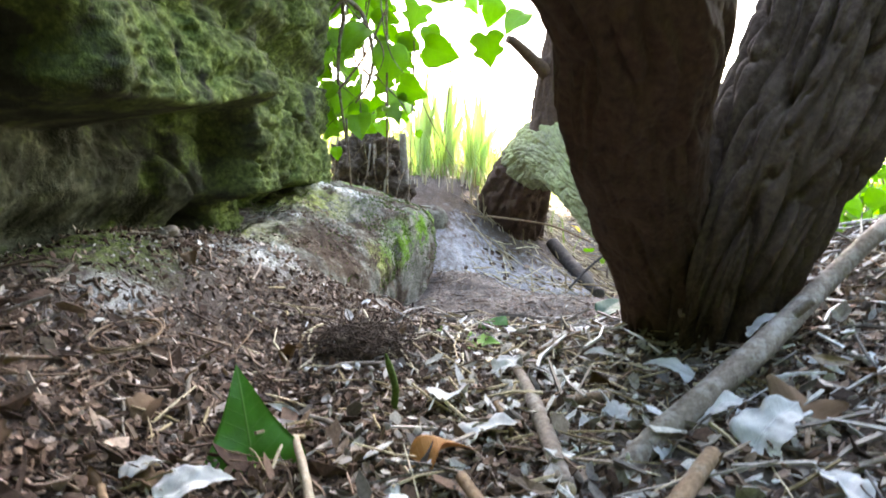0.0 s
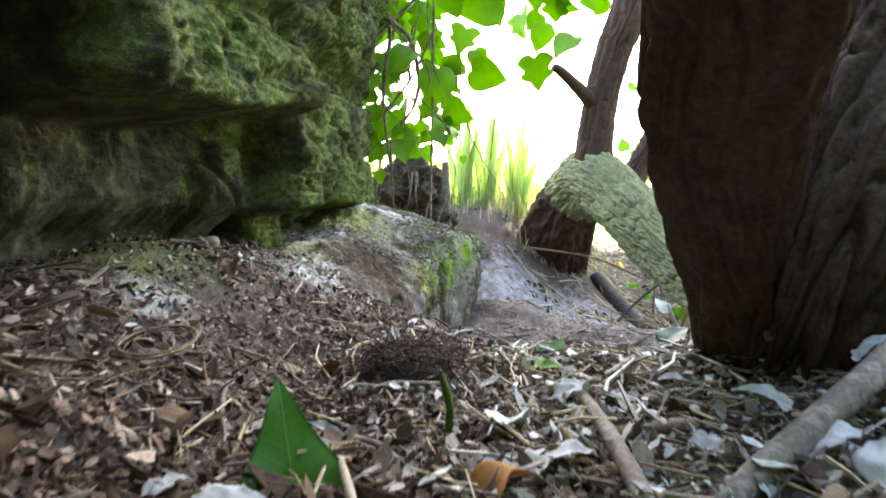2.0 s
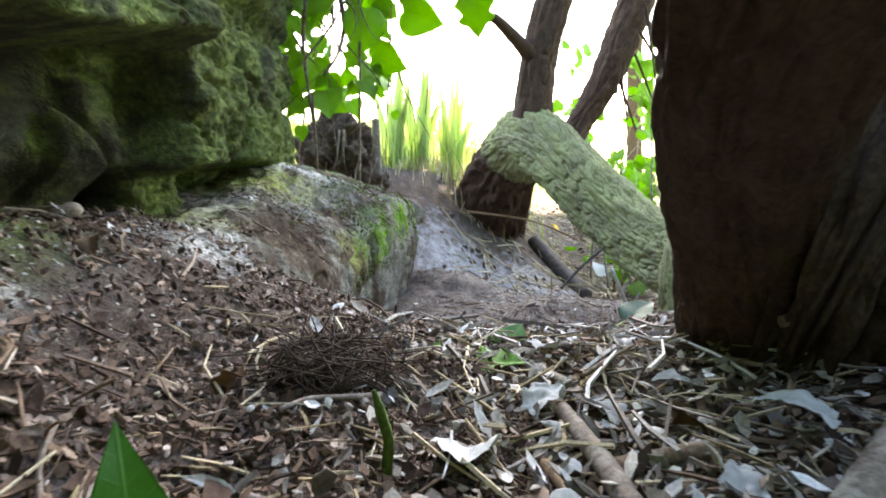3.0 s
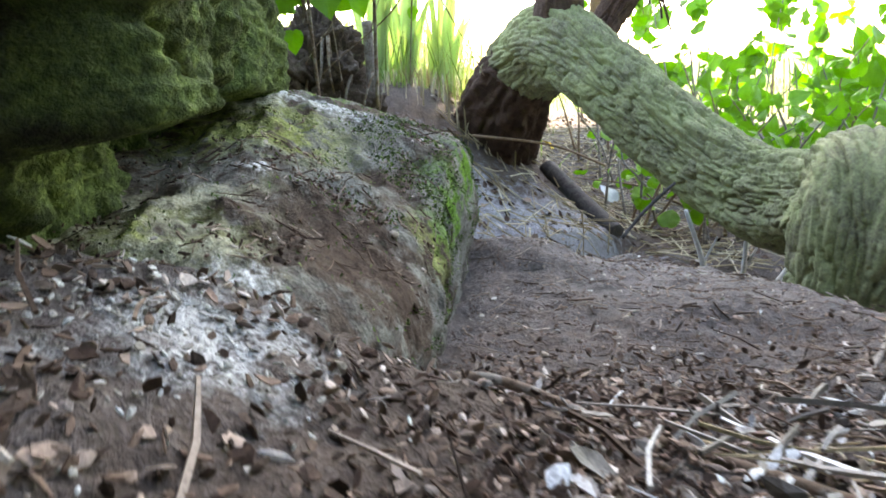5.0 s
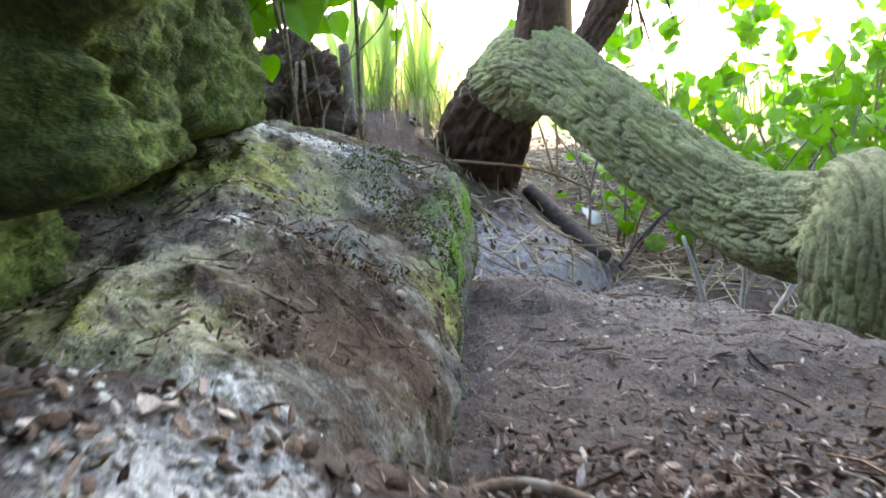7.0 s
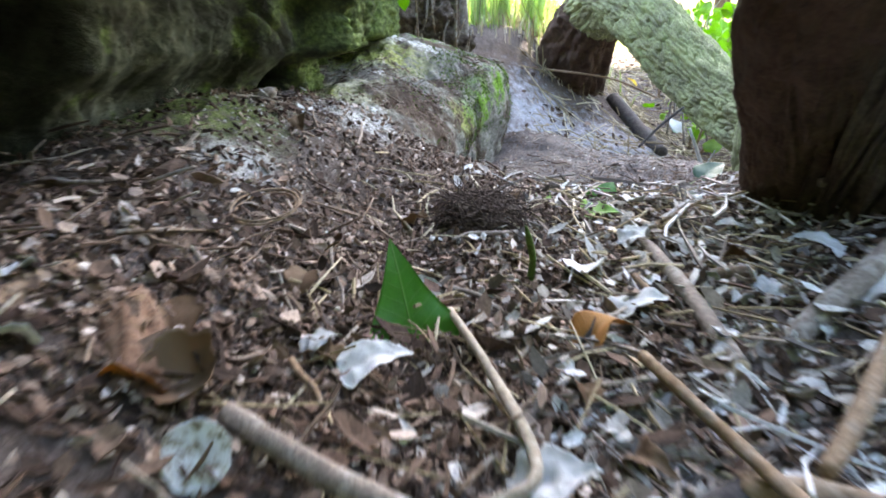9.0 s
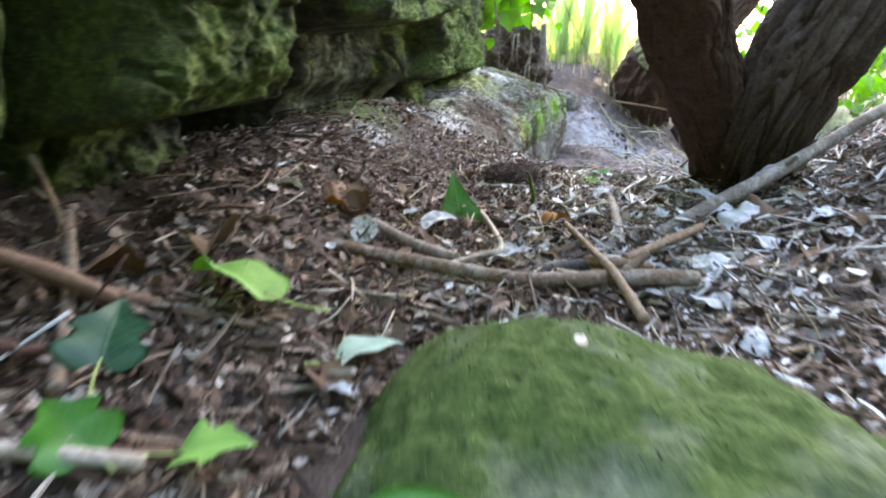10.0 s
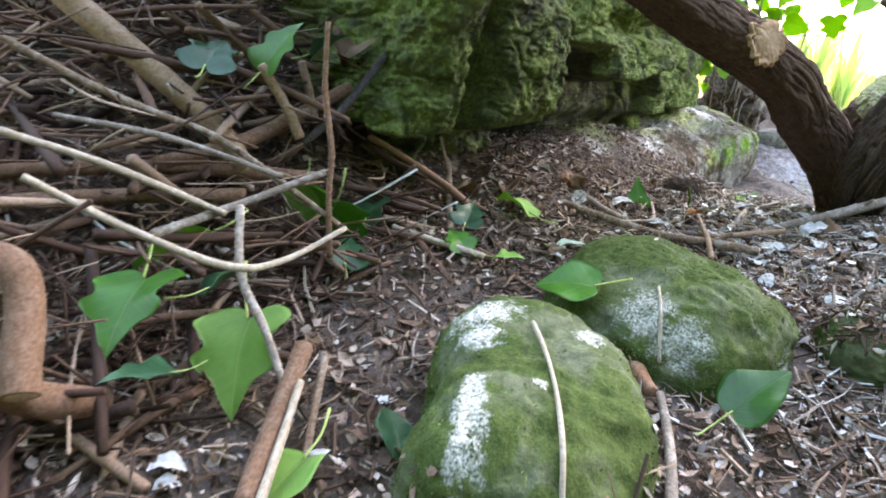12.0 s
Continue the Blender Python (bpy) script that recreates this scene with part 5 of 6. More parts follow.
stick("cut_twig", [(-0.569, -0.289, 0.345, 0.008), (-0.535, -0.262, 0.275, 0.0085), (-0.52, -0.25, 0.23, 0.009)], TWIG_TAN, "cut twig with a pale end", "twig", 24, 14, cut="start")
stick("cut_twig", [(-0.559, -0.207, 0.352, 0.007), (-0.546, -0.199, 0.30, 0.007), (-0.54, -0.19, 0.25, 0.007)], TWIG_TAN, "short upright cut twig", "twig", 24, 14, cut="start")
stick("leaning_twig", [(-0.415, -0.06, 0.47, 0.006), (-0.456, -0.12, 0.363, 0.006), (-0.475, -0.19, 0.285, 0.0065), (-0.52, -0.24, 0.22, 0.0065)], TWIG_DARK, "dark stick leaning against the rock", "stick", 30)
stick("thin_branch", [(-0.817, -0.565, 0.362, 0.006), (-0.722, -0.499, 0.307, 0.006), (-0.629, -0.453, 0.271, 0.0055), (-0.523, -0.405, 0.236, 0.005), (-0.356, -0.336, 0.13, 0.004)], TWIG_BROWN, "long thin brown branch across the pile", "branch", 60, 10, group=PILE)
stick("thin_branch", [(-0.738, -0.537, 0.256, 0.0045), (-0.572, -0.467, 0.241, 0.0045), (-0.425, -0.385, 0.198, 0.0035)], TWIG_GREY, "thin grey branch across the pile", "branch", 40, 10, group=PILE)


def brush(name, label, count, mat, length, radius, lift, seed):
    r = np.random.default_rng(seed)
    pieces = []
    while len(pieces) < count:
        x, y = -0.36 - 1.1 * r.random(), -1.0 + 1.15 * r.random()
        if y > 0.02 + 0.3 * (x + 0.5) and x > -0.75:
            continue
        z = on_ground(x, y) + lift * r.random() ** 1.5 * float(step(-0.32, -0.55, x))
        h, e = r.uniform(0, 6.28), r.normal() * 0.35
        d = np.array((math.cos(h) * math.cos(e), math.sin(h) * math.cos(e), math.sin(e))) * r.uniform(*length) / 2
        q = r.uniform(*radius)
        c, k = np.array((x, y, max(z, on_ground(x, y) + q))), r.normal(size=3) * 0.06 * np.linalg.norm(d)
        pieces.append(tube([(*(c - d), q), (*(c + k), q * 0.95), (*(c + d), q * 0.7)], 9, 7, 0.0008, 200, 0.3, 0.002, seed=len(pieces)))
    v, f = joined(pieces)
    return tagged(mesh_object(name, v, f, mat), label, "brush", kind="stuff")


brush("brush_pile", "tangled heap of brown sticks and prunings", 640, PRUNINGS, (0.08, 0.34), (0.0018, 0.0085), 0.24, 31)
brush("brush_pile", "fine tangled twigs among the prunings", 1500, PRUNINGS, (0.06, 0.24), (0.0008, 0.0024), 0.26, 32)
brush("brush_pile", "grey twigs among the prunings", 60, LITTER_GREY, (0.08, 0.3), (0.001, 0.003), 0.24, 33)

# ---- leaves on the ground ----
FALLEN = "fallen leaves"
leaf("ivy_leaf", (-0.122, 0.485, 0.064), 0.078, (66, -4, 24), LEAF_GREEN, "upright glossy green ivy leaf in the litter", fold=0.10, droop=0.1, stem=0.5, width=1.0, lobes="arrow", variant=1)
leaf("ivy_leaf", (-0.228, 0.088, 0.100), 0.092, (14, 20, 75), LEAF_LIGHT, "pale green upturned leaf with its stem towards the path", group=FALLEN, lobes=False, fold=0.35, droop=0.5, stem=0.7, ragged=0.03, variant=2)
leaf("ivy_leaf", (0.005, -0.192, 0.090), 0.094, (-10, -24, 98), LEAF_GREEN, "heart-shaped green leaf lying on mossy stone", group=FALLEN, lobes=False, fold=0.22, droop=0.25, stem=0.55, variant=3)
leaf("ivy_leaf", (0.220, -0.262, 0.0), 0.090, (40, 6, -42), LEAF_DEEP, "large dark green ivy leaf propped beside a stone", group=FALLEN, lobes=False, fold=0.16, droop=0.2, stem=0.6, width=1.05, variant=4)
for place, size, turn, mat, lobes, label in (
        ((-0.306, -0.03, 0.085), 0.065, (30, 8, 20), LEAF_DARK, True, "dark blue-green ivy leaf on the litter"),
        ((-0.438, -0.165, 0.090), 0.085, (40, -10, -10), LEAF_DARK, True, "dark blue-green ivy leaf beside the brush pile"),
        ((-0.383, -0.285, 0.050), 0.075, (25, 10, 40), LEAF_DARK, True, "dark ivy leaf lying in the shade"),
        ((-0.43, -0.255, 0.140), 0.115, (-65, 12, 10), LEAF_GREEN, True, "broad green ivy leaf hanging from a pale stem"),
        ((-0.50, -0.26, 0.155), 0.085, (-75, 5, 30), LEAF_LIGHT, False, "yellow-green oval leaf hanging in the pile"),
        ((-0.50, -0.46, 0.110), 0.12, (-25, 30, 130), LEAF_LIGHT, False, "light green leaf under pale stems"),
        ((-0.43, -0.52, 0.060), 0.10, (20, -20, -30), LEAF_DARK, True, "dark ivy leaf low in the pile"),
        ((-0.45, -0.60, 0.095), 0.12, (-30, 10, 200), LEAF_GREEN, True, "glossy bright green lobed ivy leaf in the pile"),
        ((-0.33, -0.54, 0.055), 0.13, (-48, 14, 195), LEAF_LIGHT, True, "large pale green ivy leaf with yellow stem"),
        ((-0.35, -0.64, 0.01), 0.08, (10, 10, 160), LEAF_DARK, True, "dark ivy leaf half under the pale one"),
        ((-0.155, -0.62, -0.030), 0.11, (-18, 20, 175), LEAF_LIGHT, False, "long pale green leaf beneath sticks"),
        ((-0.075, -0.55, -0.035), 0.08, (20, 30, 60), LEAF_DARK, False, "dark green leaf beside the mossy stone"),
        ((-0.263, -0.105, 0.064), 0.055, (25, -14, 60), LEAF_GREEN, True, "small green leaf on the litter"),
        ((-0.206, -0.085, 0.056), 0.05, (12, 0, -80), LEAF_LIGHT, True, "small pale green leaf on litter"),
        ((-0.150, 0.060, 0.058), 0.055, (10, -8, -60), LEAF_MINT, False, "pale blue-grey leaf underside up"),
        ((-0.565, -0.285, 0.345), 0.095, (55, 10, -15), LEAF_GREEN, True, "glossy green ivy leaf high on the pile"),
        ((-0.53, -0.21, 0.37), 0.07, (35, -20, -50), LEAF_DARK, True, "dark ivy leaf high on the pile"),
        ((-0.62, -0.36, 0.34), 0.09, (30, 10, 30), LEAF_DARK, True, "blue-green ivy leaf deep in the pile"),
        ((-0.80, -0.33, 0.45), 0.10, (30, 10, 60), LEAF_DARK, False, "blue-green leaf at the top of the pile"),
        ((-0.585, -0.77, 0.20), 0.11, (40, 10, 15), LEAF_GREEN, True, "green ivy leaf at the pile's edge"),
        ((0.075, 0.86, 0.052), 0.045, (45, 20, -30), LEAF_GREEN, False, "small bright green leaf beside pale twigs"),
        ((0.040, 0.78, 0.068), 0.05, (15, 10, -110), LEAF_LIGHT, True, "small pale green leaf on the litter"),
        ((0.000, 0.83, 0.066), 0.035, (20, -10, -20), LEAF_LIGHT, False, "tiny pale green leaf on the litter"),
        ((0.275, 1.075, 0.035), 0.05, (25, 10, -60), LEAF_DARK, False, "blue-green leaf at the foot of the tree"),
        ((-0.225, 0.70, 0.085), 0.035, (50, 10, 20), LEAF_LIGHT, False, "tiny green leaf sprouting in the litter")):
    leaf("ivy_leaf", place, size, turn, mat, label, group=FALLEN, lobes=lobes, fold=0.22, droop=0.3, stem=0.55, ragged=0.012, variant=int(size * 1000) % 3 + 5)

WHITE = "bleached dead leaves"
for place, size, turn in (((-0.160, 0.410, 0.082), 0.055, (12, 10, -70)), ((-0.058, 0.318, 0.078), 0.055, (22, 8, -85)), ((0.035, 0.52, 0.078), 0.055, (15, -8, -70)), ((0.025, 0.62, 0.076), 0.055, (20, 10, 170)),
                          ((0.235, 0.47, 0.088), 0.06, (35, 10, -60)), ((0.10, 0.262, 0.066), 0.06, (10, -14, -115)), ((0.185, 0.325, 0.072), 0.055, (15, 12, -75)), ((0.175, 0.265, 0.065), 0.055, (14, 10, 200)),
                          ((0.215, 0.52, 0.092), 0.05, (25, 0, -80)), ((0.30, 0.14, 0.05), 0.05, (10, 12, -60)), ((0.36, 0.23, 0.07), 0.06, (10, -12, -30)), ((0.20, 0.16, 0.058), 0.04, (30, 12, -10)),
                          ((0.30, 0.62, 0.135), 0.05, (30, 5, -120)), ((-0.16, -0.62, -0.04), 0.045, (30, 5, -20)), ((-0.30, -0.70, -0.045), 0.05, (10, 5, -80)), ((0.13, 0.66, 0.07), 0.04, (15, 10, 40)), ((0.20, 0.70, 0.08), 0.045, (20, -10, 100)), ((0.16, 0.55, 0.07), 0.04, (10, 12, -20)), ((0.24, 0.60, 0.10), 0.05, (15, -8, 60)),
                          ((0.07, 0.68, 0.07), 0.04, (25, 8, -60)), ((0.11, 0.80, 0.065), 0.04, (15, 6, 150)), ((0.27, 0.40, 0.08), 0.045, (10, 10, 20)), ((0.33, 0.47, 0.10), 0.05, (20, 8, -100))):
    z, _ = rest(np.array([place[0]]), np.array([place[1]]))
    leaf("dead_leaf", (place[0], place[1], max(float(z[0]) + 0.010, place[2] - 0.012)), size * 0.85, turn, LEAF_WHITE, "bleached white dead leaf curled on the litter", group=WHITE, lobes=False, fold=0.30, droop=0.35, stem=0.0, ragged=0.17, width=0.85,
         variant=int(abs(place[0]) * 1000) % 4 + 10, stem_mat=TWIG_PALE)
leaf("dead_leaf", (0.0, 0.465, 0.068), 0.042, (35, -10, -60), LEAF_ORANGE, "curled orange-brown dead leaf", lobes=False, fold=0.6, droop=1.6, stem=0.2, variant=15, stem_mat=TWIG_TAN)
leaf("dead_leaf", (0.866, 4.10, on_ground(0.866, 4.10, 0.03)), 0.075, (40, 10, 60), LEAF_YELLOW, "bright yellow leaf in the hollow", lobes=False, fold=0.3, stem=0.3, variant=16, stem_mat=TWIG_TAN)
leaf("dead_leaf", (0.92, 3.34, on_ground(0.92, 3.34, 0.03)), 0.10, (40, 0, 30), LEAF_WHITE, "pale square dead leaf in the hollow", lobes=False, fold=0.1, stem=0.0, variant=17)
for x, y, s, h, mat in ((-0.255, 0.385, 0.045, 30, LEAF_BROWN), (-0.24, 0.345, 0.04, 100, LEAF_ORANGE), (-0.50, -0.16, 0.07, 20, LEAF_BROWN), (-0.29, 0.21, 0.05, 70, LEAF_BROWN), (-0.21, 0.50, 0.03, 0, LEAF_BROWN), (0.28, 0.50, 0.05, -40, LEAF_BROWN),
                        (-0.32, 0.17, 0.055, 200, LEAF_BROWN), (-0.36, 0.10, 0.05, 140, LEAF_BROWN), (0.30, 0.33, 0.045, 10, LEAF_BROWN), (-0.14, 0.02, 0.05, 60, LEAF_BROWN)):
    z, _ = rest(np.array([x]), np.array([y]))
    leaf("dead_leaf", (x, y, float(z[0]) + (0.30 if x < -0.45 else 0.008)), s, (18, 12, h), mat, "curled brown dead leaf on the litter", group="brown dead leaves", lobes=False, fold=0.7, droop=0.8, stem=0.3, ragged=0.10, variant=int(h) % 3 + 20, stem_mat=TWIG_BROWN)


# ---- small finds ----
def bowl(radius, depth, ragged, seed, rows=16, cols=48, thick=0.0008):
    """A shallow round cup with an uneven rim, open along its own z axis."""
    a = np.linspace(0, 2 * np.pi, cols, endpoint=False)
    q = np.linspace(0.02, 1, rows)
    rim = 1 + ragged * 2 * (fbm(np.stack([np.cos(a) * 2.2, np.sin(a) * 2.2, 0 * a + seed], -1), 3) - 0.5)
    R = radius * q[:, None] * (1 + (rim - 1)[None] * q[:, None] ** 2)
    p = np.stack([R * np.cos(a), R * np.sin(a), depth * q[:, None] ** 2 * rim[None] + 0 * R], -1).reshape(-1, 3)
    p[:, 2] += 0.10 * radius * (fbm(p * 1.4 / radius + seed, 3) - 0.5)
    f = grid_faces(rows, cols, True)
    n = rows * cols
    faces = f.tolist() + (f[:, ::-1] + n).tolist() + [[n - cols + j, n - cols + (j + 1) % cols, 2 * n - cols + (j + 1) % cols, 2 * n - cols + j] for j in range(cols)]
    faces += [list(range(cols))[::-1], [n + j for j in range(cols)]]
    return np.vstack([p, p - (0, 0, thick)]), faces


def worn_shell_material():
    m = Mat("worn_shell", 0.6, 0.3)
    blot = m.noise(170, 4, 0.65)
    m.color(m.ramp(blot, (0.30, (0.09, 0.07, 0.05)), (0.42, (0.36, 0.31, 0.24)), (0.50, (0.62, 0.63, 0.62)), (0.75, (0.74, 0.76, 0.78))))
    return m.relief(blot, 0.002, 0.7).m


find = thing("shell_disc", (-0.207, 0.303, 0.100), "round whitish worn shell with brown pits", "shell", turn=(58, 6, 12))
v, f = bowl(0.0165, 0.004, 0.10, 3.0)
mesh_object("dish", v, f, worn_shell_material(), find)
husk = thing("seed_husk", (-0.232, 0.352, 0.108), "torn tan papery husk lying open on the litter", "husk", turn=(24, -12, 30))
v, f = bowl(0.021, 0.020, 0.30, 9.0)
mesh_object("cup", v, f, LEAF_BROWN, husk)
for x, y, r, label in ((-0.339, 0.877, 0.016, "small grey pebble on the ledge"), (-0.136, 1.19, 0.005, "white pebble on the flat stone"), (-0.18, 1.235, 0.004, "white chip on the flat stone"),
                      (0.126, 1.201, 0.005, "small white pebble on trodden earth"), (0.003, 1.227, 0.004, "small white pebble on trodden earth")):
    v, f = rounded_stone((r, r * 0.8, r * 0.5), 2.2, (14, 20), r * 0.15, 90, 0, x * 9)
    z, _ = rest(np.array([x]), np.array([y]))
    ob = mesh_object("pebble", v, f, TWIG_PALE if r < 0.006 else TWIG_GREY)
    ob.matrix_basis = pose(x, y, float(z[0]) + r * 0.3, 10, 20, x * 500)
    tagged(ob, label, "pebble", "pebbles")

coil = [(-0.252 + 0.024 * math.cos(a) * (1 + 0.02 * a), 0.575 + 0.030 * math.sin(a), on_ground(-0.252, 0.575, 0.016) + 0.003 * a / 6 + 0.006 * math.sin(a), 0.0011) for a in np.linspace(0, 13.5, 40)]
stick("grass_coil", coil, TWIG_TAN, "dry coil of grass lying on the litter", "grass", 160, 6, 0.0002)


def nest(place, radii, count, seed, name, label, category, mat):
    """A tangle of fine fibres round a dark lump."""
    r = np.random.default_rng(seed)
    ob = thing(name, place, label, category)
    v, f = rounded_stone(np.array(radii) * 0.75, 2.0, (80, 120), radii[0] * 0.40, 60, radii[0] * 0.22, seed)
    mesh_object("core", v, f, BURROW, ob)
    pieces = []
    for k in range(count):
        d = r.normal(size=3)
        d /= np.linalg.norm(d)
        d[2] = abs(d[2])
        e = np.cross(d, r.normal(size=3))
        e /= np.linalg.norm(e) + 1e-9
        s = np.array(radii) * r.uniform(0.7, 1.35)
        pieces.append(tube([(*((d - e * 0.5) * s * 0.8), 0.0006), (*(d * s), 0.0007), (*((d + e * 0.5) * s * r.uniform(0.8, 1.0)), 0.0006), (*((d * 0.9 + e * 0.9) * s * r.uniform(0.7, 1.5)), 0.0004)], 8, 4))
    v, f = joined(pieces)
    mesh_object("mat", v, f, mat, ob)


nest((-0.072, 0.73, 0.080), (0.044, 0.038, 0.024), 300, 41, "root_tangle", "dark tangle of fine roots on the soil", "roots", ROOTLET)
nest((-0.165, 0.665, 0.075), (0.02, 0.02, 0.012), 50, 42, "moss_clump", "dark clump of rootlets on the soil", "roots", TWIG_BROWN)

nest((-0.098, 1.085, on_ground(-0.098, 1.085, 0.010)), (0.026, 0.018, 0.016), 110, 43, "root_tangle", "dark tuft of rootlets at the burrow mouth", "roots", ROOTLET)

# ---- earth bank with roots, behind the flat stone ----
bank = thing("root_clod", (-0.23, 2.47, on_ground(-0.23, 2.47)), "dark overhanging clod of earth and roots", "earth")
v, f = rounded_stone((0.120, 0.11, 0.22), 2.4, (110, 140), 0.07, 16, 0.03, 51)
v[:, 0] -= 0.025
v[:, 2] += 0.19
mesh_object("earth", v, f, BURROW, bank)
r = np.random.default_rng(52)
for k in range(15):
    x, y, z = r.uniform(-0.14, 0.14), r.uniform(-0.12, -0.06), r.uniform(0.15, 0.40)
    v, f = tube([(x, y, z, 0.004), (x + r.normal() * 0.02, y - 0.02, z - 0.09, 0.003), (x + r.normal() * 0.03, y + 0.01, z - r.uniform(0.12, 0.3), 0.0015)], 12, 6, 0.0005, 200)
    mesh_object("rootlet", v, f, TWIG_BROWN if k % 3 else TWIG_GREY, bank)
v, f = tube([(0.10, -0.06, -0.05, 0.016), (0.115, -0.06, 0.15, 0.014), (0.11, -0.05, 0.38, 0.012)], 40, 14, 0.004, 120)
mesh_object("stump", v, f, TWIG_GREY, bank)
v, f = rounded_stone((0.10, 0.08, 0.07), 2.3, (50, 70), 0.02, 14, 0.004, 61)
ob = mesh_object("mossy_stone", v, f, SLAB)
ob.matrix_basis = pose(-0.06, 2.62, on_ground(-0.06, 2.62, -0.035), 0, 0, 20)
tagged(ob, "small mossy stone beside the earth bank", "stone", "mossy stones")

# ---- hanging ivy ----
ivy = thing("hanging_ivy", (-0.20, 1.75, 0.30), "hanging ivy with backlit bright green leaves", "ivy")
IV = np.array((-0.20, 1.75, 0.30))


def ivy_part(name, pts, mat, sides=7):
    v, f = tube([(x - IV[0], y - IV[1], z - IV[2], q) for x, y, z, q in pts], 40, sides, 0.0006, 200, 0.2, 0.001)
    return mesh_object(name, v, f, mat, ivy)


for pts in ([(-0.33, 1.80, 0.80, 0.007), (-0.292, 1.75, 0.742, 0.007), (-0.184, 1.75, 0.673, 0.0062), (-0.151, 1.75, 0.565, 0.005), (-0.165, 1.75, 0.49, 0.004), (-0.20, 1.75, 0.44, 0.003)],
            [(-0.238, 1.80, 0.86, 0.006), (-0.226, 1.78, 0.68, 0.0055), (-0.235, 1.76, 0.593, 0.005), (-0.241, 1.75, 0.498, 0.004), (-0.225, 1.74, 0.34, 0.003)],
            [(-0.108, 1.76, 0.90, 0.003), (-0.116, 1.76, 0.56, 0.003), (-0.126, 1.75, 0.20, 0.0032)], [(-0.30, 1.72, 0.60, 0.004), (-0.20, 1.76, 0.72, 0.004), (-0.05, 1.80, 0.84, 0.004), (0.25, 1.86, 0.90, 0.004)],
            [(-0.25, 1.74, 0.46, 0.003), (-0.17, 1.75, 0.56, 0.003), (-0.11, 1.76, 0.68, 0.003)], [(-0.222, 1.73, 0.40, 0.0025), (-0.215, 1.72, 0.22, 0.0028)],
            [(-0.17, 1.9, 0.527, 0.002), (0.0, 1.9, 0.532, 0.0022), (0.16, 1.9, 0.541, 0.002)], [(0.02, 1.84, 0.88, 0.002), (0.05, 1.84, 0.60, 0.002), (0.03, 1.86, 0.36, 0.0015)]):
    ivy_part("stem", pts, TWIG_BROWN)
r = np.random.default_rng(70)
for k in range(16):
    x, y, z = r.uniform(-0.31, -0.06), r.uniform(1.72, 1.95), r.uniform(0.75, 0.95)
    ivy_part("stem", [(x, y, z, 0.0022), (x + r.normal() * 0.03, y, z - 0.2, 0.002), (x + r.normal() * 0.05, y, z - 0.36, 0.0016), (x + r.normal() * 0.06, y, z - r.uniform(0.42, 0.62), 0.001)], TWIG_BROWN, 6)
HUNG = [(0.055, 0.68, 0.115, 100), (0.165, 0.66, 0.075, 170), (0.24, 0.62, 0.085, 150), (0.135, 0.55, 0.085, 190), (-0.10, 0.53, 0.105, 170), (-0.02, 0.525, 0.095, 250), (-0.085, 0.445, 0.085, 240),
        (-0.11, 0.40, 0.055, 200), (-0.23, 0.44, 0.105, 150), (-0.205, 0.375, 0.085, 190), (-0.01, 0.60, 0.06, 200), (-0.03, 0.65, 0.075, 160), (-0.08, 0.58, 0.06, 230), (-0.165, 0.58, 0.09, 140),
        (-0.245, 0.59, 0.085, 200), (-0.15, 0.71, 0.09, 160), (-0.08, 0.73, 0.085, 200), (-0.26, 0.68, 0.08, 170), (0.03, 0.735, 0.09, 190), (0.20, 0.73, 0.08, 160), (0.28, 0.75, 0.07, 200), (-0.245, 0.31, 0.035, 180)]
r = np.random.default_rng(71)
for k in range(200):
    if k < len(HUNG):
        x, z, s, h = HUNG[k]
        y = 1.70 + 0.14 * r.random()
    else:
        x, y, z, s, h = r.uniform(-0.30, 0.40), r.uniform(1.72, 2.0), r.uniform(0.70, 1.05), r.uniform(0.05, 0.10), r.uniform(120, 240)
        if k > 56:
            x, z, s = -0.31 + 0.27 * r.random() ** 1.5, r.uniform(0.36, 0.90), r.uniform(0.025, 0.07)
    key = ("hung", k % 4)
    if key not in BLADES:
        BLADES[key] = blade_mesh("blade", LEAF_BACKLIT, k % 4 == 3, 0.18, 0.35, 0.01, 80 + k % 4)
    b = new("leaf", BLADES[key])
    b.parent = ivy
    b.matrix_basis = pose(x - IV[0], y - IV[1], z - IV[2] + s * 0.5, 90 + r.normal() * 28, 0, r.normal() * 30) @ pose(0, 0, 0, 0, 0, h) @ Matrix.Diagonal((s, s, s, 1))


